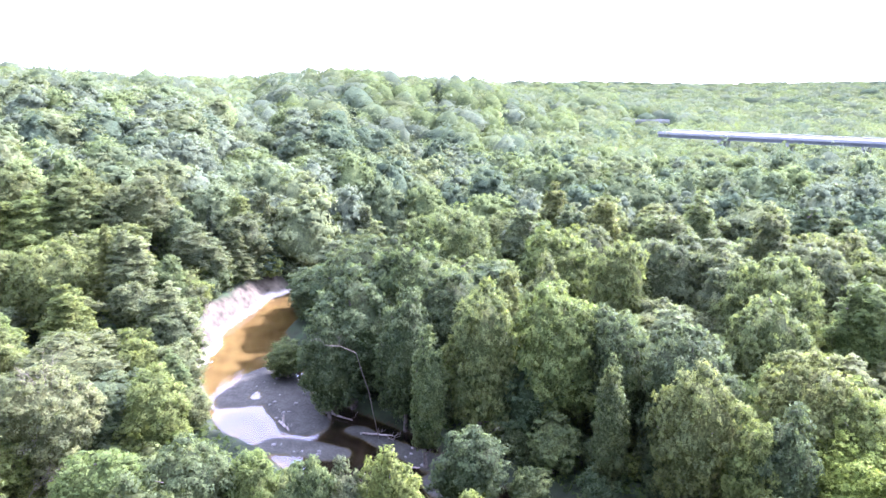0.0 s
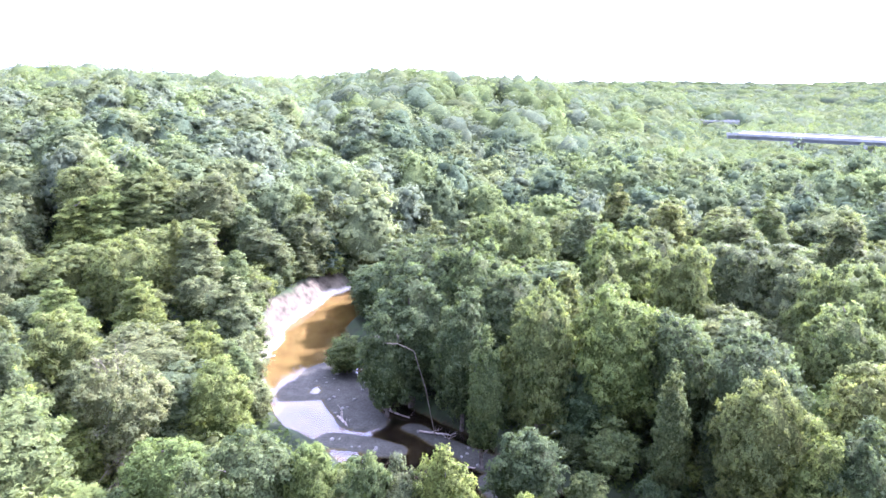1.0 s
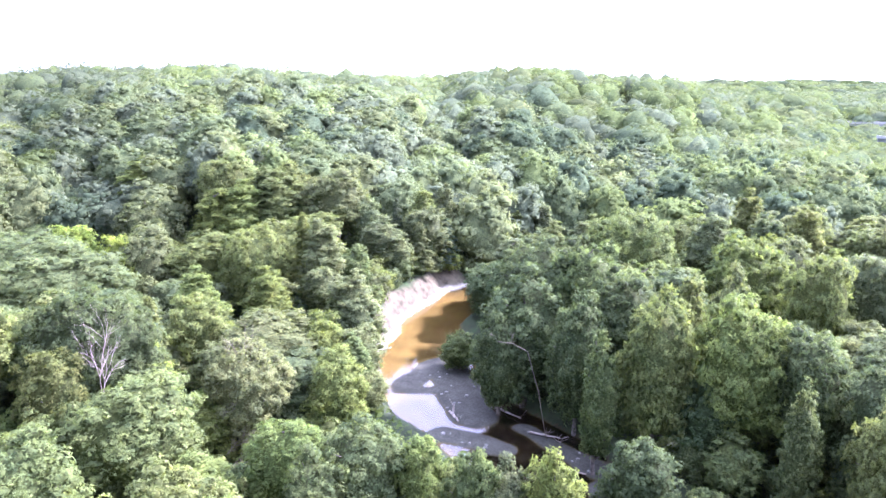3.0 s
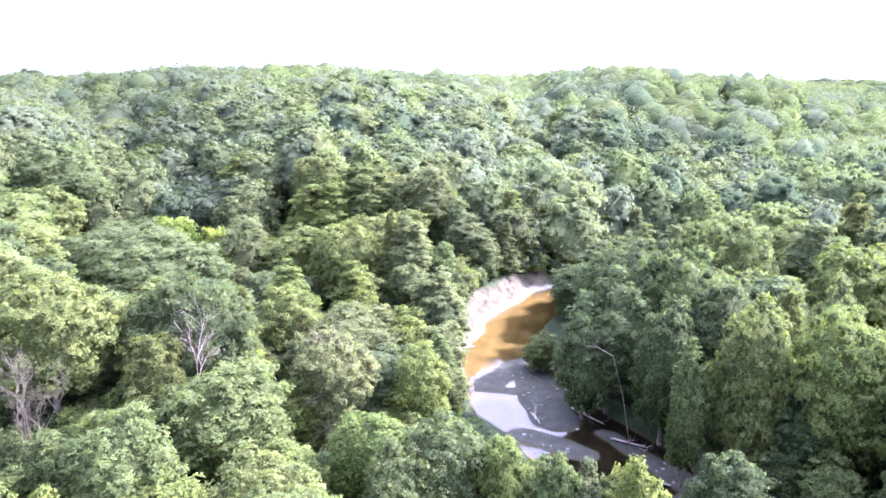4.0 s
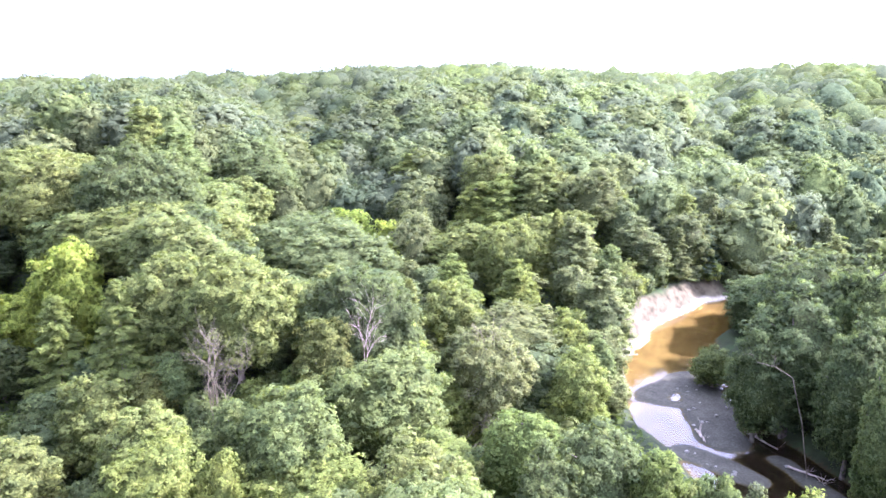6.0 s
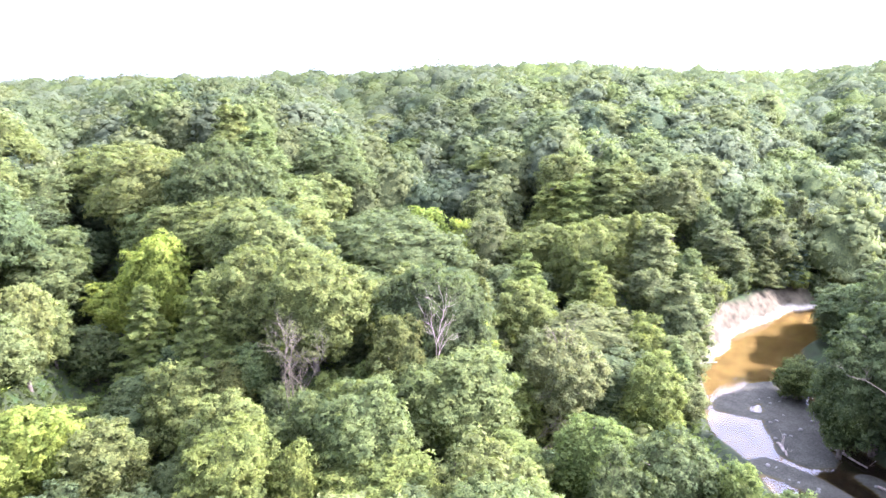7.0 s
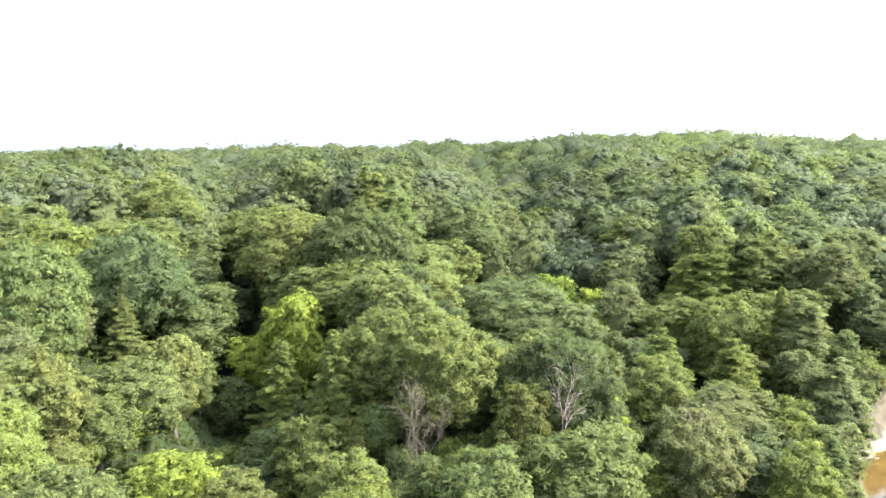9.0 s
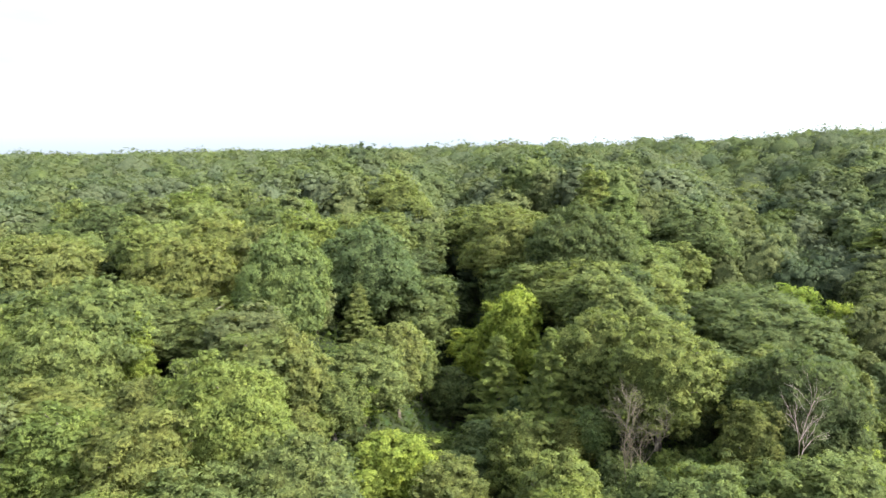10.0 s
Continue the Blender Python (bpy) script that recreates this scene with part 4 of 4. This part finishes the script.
PATTERNS = {
    "a": [crown_shape(200 + i, 20, 15.0, 0.10, 8 + i % 3, 56, ("broad", "tall", "broad", "round", "broad")[i % 5], 1600, 1.05, 0.80, True, 0.6)[:4] for i in range(12)],
    "b": [crown_shape(220 + i, 20, 15.5, 0.08, 10 + i % 3, 34, ("broad", "round", "broad", "round")[i % 4], 330, 1.55, 0.90, False, 0.6, ICO2)[:4] for i in range(12)],
    "c": [dome_crown(240 + i, 20, 20, 12, 84, 2.4, 0.3) for i in range(8)],
    "d": [dome_crown(260 + i, 20, 24, 9, 44, 2.8, 0.3) for i in range(5)]}
# more blue than the near trees: haze of distance put into the leaf colour
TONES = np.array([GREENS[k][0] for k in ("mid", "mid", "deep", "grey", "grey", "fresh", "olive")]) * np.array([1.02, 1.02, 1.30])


def woods(name, label, rings):
    rng = np.random.default_rng(len(label))
    vs, fs, ts, ns, ks, n = [], [], [], [], [], 0
    for key, r0, r1, step, a0, a1 in rings:
        g = np.arange(-r1, r1, step)
        px, py = np.meshgrid(g, g)
        px, py = (px + rng.uniform(-0.42, 0.42, px.shape) * step).ravel(), (py + rng.uniform(-0.42, 0.42, py.shape) * step).ravel()
        d, az = np.hypot(px, py), np.degrees(np.arctan2(px, py))
        ok = (d >= r0) & (d < r1) & (az > a0) & (az < a1)
        px, py = px[ok], py[ok]
        rd, _ = line_dist(px, py, RIVER)
        rd = np.where((px < -36) & (py > 118) & (py < 188), rd - 3, np.where(py > 188, rd + 2, rd))
        bd = np.minimum(seg_dist(px, py, 116, 415, 340, 232)[0], seg_dist(px, py, 146, 582, 178, 574)[0] + 6)
        ok = (rd > 12.5) & (bd > 13)
        px, py, bd = px[ok], py[ok], bd[ok]
        pz = land(px, py)
        sc = np.clip(rng.normal(1.08, 0.18, len(px)), 0.72, 1.5)
        hs = (0.72 + 0.24 * sc + rng.normal(0, 0.08, len(px)) + 0.05 * wob(px, py, 19)) * np.where(pz < 8, 1.16, 0.95)
        hs = np.where(seg_dist(px, py, 132, 505, 163, 574)[0] < 20, 0.7 * hs, hs)
        hs = np.where(bd < 60, np.clip(hs, 0.7, 1.16), hs)
        sc = sc * {"a": 1.0, "b": 1.15, "c": 1.2, "d": 1.3}[key]
        th = rng.uniform(0, 6.283, len(px))
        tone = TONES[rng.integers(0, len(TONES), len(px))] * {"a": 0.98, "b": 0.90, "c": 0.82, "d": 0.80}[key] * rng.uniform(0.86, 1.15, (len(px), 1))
        on_spur = smooth(0.55, 0.85, -px / np.maximum(py, 1.0)) * (np.hypot(px, py) < 700)          # a darker tone on the spur and behind it
        tone = tone * (1 - 0.26 * on_spur)[:, None]
        pick = rng.integers(0, len(PATTERNS[key]), len(px))
        for i in range(len(px)):
            v, f, nn, inner = PATTERNS[key][pick[i]]
            c, s = math.cos(th[i]) * sc[i], math.sin(th[i]) * sc[i]
            q = np.empty_like(v)
            q[:, 0] = v[:, 0] * c - v[:, 1] * s + px[i]
            q[:, 1] = v[:, 0] * s + v[:, 1] * c + py[i]
            q[:, 2] = v[:, 2] * hs[i] + pz[i]
            w = np.empty_like(nn)
            w[:, 0], w[:, 1], w[:, 2] = (nn[:, 0] * c - nn[:, 1] * s) / sc[i], (nn[:, 0] * s + nn[:, 1] * c) / sc[i], nn[:, 2]
            vs.append(q)
            ns.append(w)
            fs.append(f + n)
            n += len(v)
            ks.append(inner)
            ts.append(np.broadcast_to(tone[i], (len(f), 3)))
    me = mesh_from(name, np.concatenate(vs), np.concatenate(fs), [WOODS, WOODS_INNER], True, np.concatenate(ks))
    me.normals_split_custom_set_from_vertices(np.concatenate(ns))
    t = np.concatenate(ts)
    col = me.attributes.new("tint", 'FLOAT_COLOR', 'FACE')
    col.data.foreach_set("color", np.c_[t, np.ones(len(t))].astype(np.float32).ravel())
    return tagged(new(name, me), label, "woods", kind="stuff")


woods("woodland", "dense summer woods of mixed green deciduous trees", [("a", 200, 330, 11.2, -112, 42)])
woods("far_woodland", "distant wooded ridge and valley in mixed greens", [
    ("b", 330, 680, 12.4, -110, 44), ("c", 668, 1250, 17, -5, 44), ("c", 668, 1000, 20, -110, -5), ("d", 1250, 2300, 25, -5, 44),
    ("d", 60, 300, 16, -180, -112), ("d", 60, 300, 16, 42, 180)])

# ======== the bridge across the valley ========
def box(bm, size, m):
    bmesh.ops.create_cube(bm, size=1.0, matrix=m @ Matrix.Diagonal((*size, 1)))


def bm_part(name, build, mat, parent, label=""):
    bm = bmesh.new()
    build(bm)
    me = bpy.data.meshes.new(name)
    bm.to_mesh(me)
    bm.free()
    me.materials.append(mat)
    return part(name, me, parent, label)


def bridge(a, b, deck_z, width, spans, label):
    """A long girder bridge from a to b: deck, parapets, girders and piers with caps."""
    top = new("highway_bridge")
    length = math.hypot(b[0] - a[0], b[1] - a[1])
    turn = math.degrees(math.atan2(b[1] - a[1], b[0] - a[0]))
    top.matrix_basis = pose((a[0] + b[0]) / 2, (a[1] + b[1]) / 2, deck_z, 0, 0, turn)
    tagged(top, label, "bridge")
    bm_part("deck", lambda bm: box(bm, (length, width, 0.45), pose(0, 0, -0.225)), CONCRETE, top)
    bm_part("road_surface", lambda bm: box(bm, (length - 0.1, width - 1.6, 0.06), pose(0, 0, 0.034)), ASPHALT, top, "pale worn road surface")
    for s in (-1, 1):
        def rail(bm, s=s):
            box(bm, (length, 0.32, 0.85), pose(0, s * (width / 2 - 0.2), 0.43))
            box(bm, (length, 0.44, 0.14), pose(0, s * (width / 2 - 0.2), 0.92))
        bm_part("parapet", rail, CONCRETE, top)
    for s in (-0.42, -0.14, 0.14, 0.42):
        def beam(bm, s=s):
            box(bm, (length, 0.12, 1.7), pose(0, s * width, -1.3))
            box(bm, (length, 0.5, 0.08), pose(0, s * width, -2.17))
        bm_part("girder", beam, STEEL, top)
    for i in range(1, spans):
        x = -length / 2 + length * i / spans
        c, s = math.cos(radians(turn)), math.sin(radians(turn))
        g = ground_at((a[0] + b[0]) / 2 + x * c, (a[1] + b[1]) / 2 + x * s) - deck_z

        def pier(bm, x=x, g=g):
            box(bm, (1.8, width * 0.9, 1.3), pose(x, 0, -2.87))
            for k in (-0.3, 0.0, 0.3):
                bmesh.ops.create_cone(bm, cap_ends=True, segments=14, radius1=0.75, radius2=0.75, depth=-g - 3.3, matrix=pose(x, k * width, (g - 3.8) / 2))
        bm_part("pier", pier, CONCRETE, top)
    return top


bridge((124, 408.5), (330, 240), 27.6, 21.0, 8, "long pale concrete highway bridge on tall piers over the woods")
bridge((148, 581), (177, 574), 25.4, 11.0, 2, "far pale concrete carriageway seen through a gap in the woods")

# ======== along the creek ========
def log(name, path, radius, label, mat=WOOD, limbs=0, seed=1):
    """A trunk lying or leaning by the water, with stubs of its limbs."""
    rng = np.random.default_rng(seed)
    top = new(name)
    pts = np.array(path, float)
    u = np.linspace(0, len(pts) - 1, 9)
    p = np.stack([np.interp(u, np.arange(len(pts)), pts[:, k]) for k in range(3)], 1)
    p[1:-1] += rng.normal(0, radius * 0.35, (7, 3))
    top.matrix_basis = Matrix.Translation(p[0])
    p = p - p[0]
    v, f = tube(p, radius * np.linspace(1.15, 0.5, 9), 8)
    part("trunk", mesh_from("trunk", v, f, [mat]), top)
    for i in range(limbs):
        q = p[rng.integers(3, 9)]
        bits = []
        w = unit(np.array([rng.normal(0, 1, 3) + np.array([0, 0, 0.8])]))[0]
        twigs(rng, q, w, rng.uniform(1.0, 2.6), radius * 0.4, 1, bits)
        v, f = join(bits)
        part("limb", mesh_from("limb", v, f, [mat]), top)
    return tagged(top, label, "log")


def at(az, el, d):
    return (*polar(az, d), EYE_Z + d * math.tan(radians(el)))


SNAG_D = 105.0
log("leaning_snag", [at(-5.5, -27.6, SNAG_D), at(-6.3, -24.0, SNAG_D), at(-7.3, -21.0, SNAG_D), at(-8.6, -20.4, SNAG_D), at(-9.8, -20.3, SNAG_D)], 0.065,
    "thin bare leaning trunk at the creek's edge", DEAD_BROWN, 3, 5)
log("driftwood_log", [(-20.5, 114, 0.35), (-15.0, 110.5, 0.4)], 0.20, "grey driftwood log on the gravel bar", WOOD, 2, 2)
log("driftwood_log", [(-12.8, 106, 0.4), (-8.0, 105, 0.5)], 0.17, "grey driftwood log by dark water", WOOD, 3, 3)
log("driftwood_log", [(-6.5, 96.2, 0.15), (-3.4, 95.6, 0.25)], 0.20, "pale stranded log in the creek", DEAD, 0, 4)
log("driftwood_log", [(-27.2, 110.5, 0.15), (-24.8, 107.0, 0.35)], 0.24, "dark snagged log beside the pool", WOOD, 3, 6)
log("driftwood_log", [(-47.5, 134.5, 0.5), (-46.0, 136.0, 0.55)], 0.22, "short dark log on the white sand", WOOD, 0, 7)
log("fallen_log", [(-58.5, 163, 6.6), (-55.5, 170, 7.0), (-52.5, 176, 7.4)], 0.24, "fallen trunk along the top of the cut bank", WOOD, 3, 9)


def rock(name, x, y, size, seed, label):
    rng = np.random.default_rng(seed)
    v, f = ICO2
    v = v * np.array([size, size * rng.uniform(0.6, 0.9), size * 0.55]) * (1 + rng.normal(0, 0.09, (len(v), 1)))
    ob = new(name, mesh_from(name, v, f, [ROCK]))
    ob.matrix_basis = pose(x, y, max(-0.05, ground_at(x, y)) + size * 0.15, 0, 0, seed * 37)
    return tagged(ob, label, "rock", group="creek rocks")


random.seed(9)
for i in range(34):
    ax, ay, bx, by, r, h = BARS[(1, 1, 2, 4, 5)[i % 5]]
    u, s = random.random(), random.uniform(-1, 1) * r
    rock("creek_rock", ax + (bx - ax) * u + s, ay + (by - ay) * u + s * 0.4, random.uniform(0.16, 0.5), i, "grey-brown creek rock on the gravel bar")
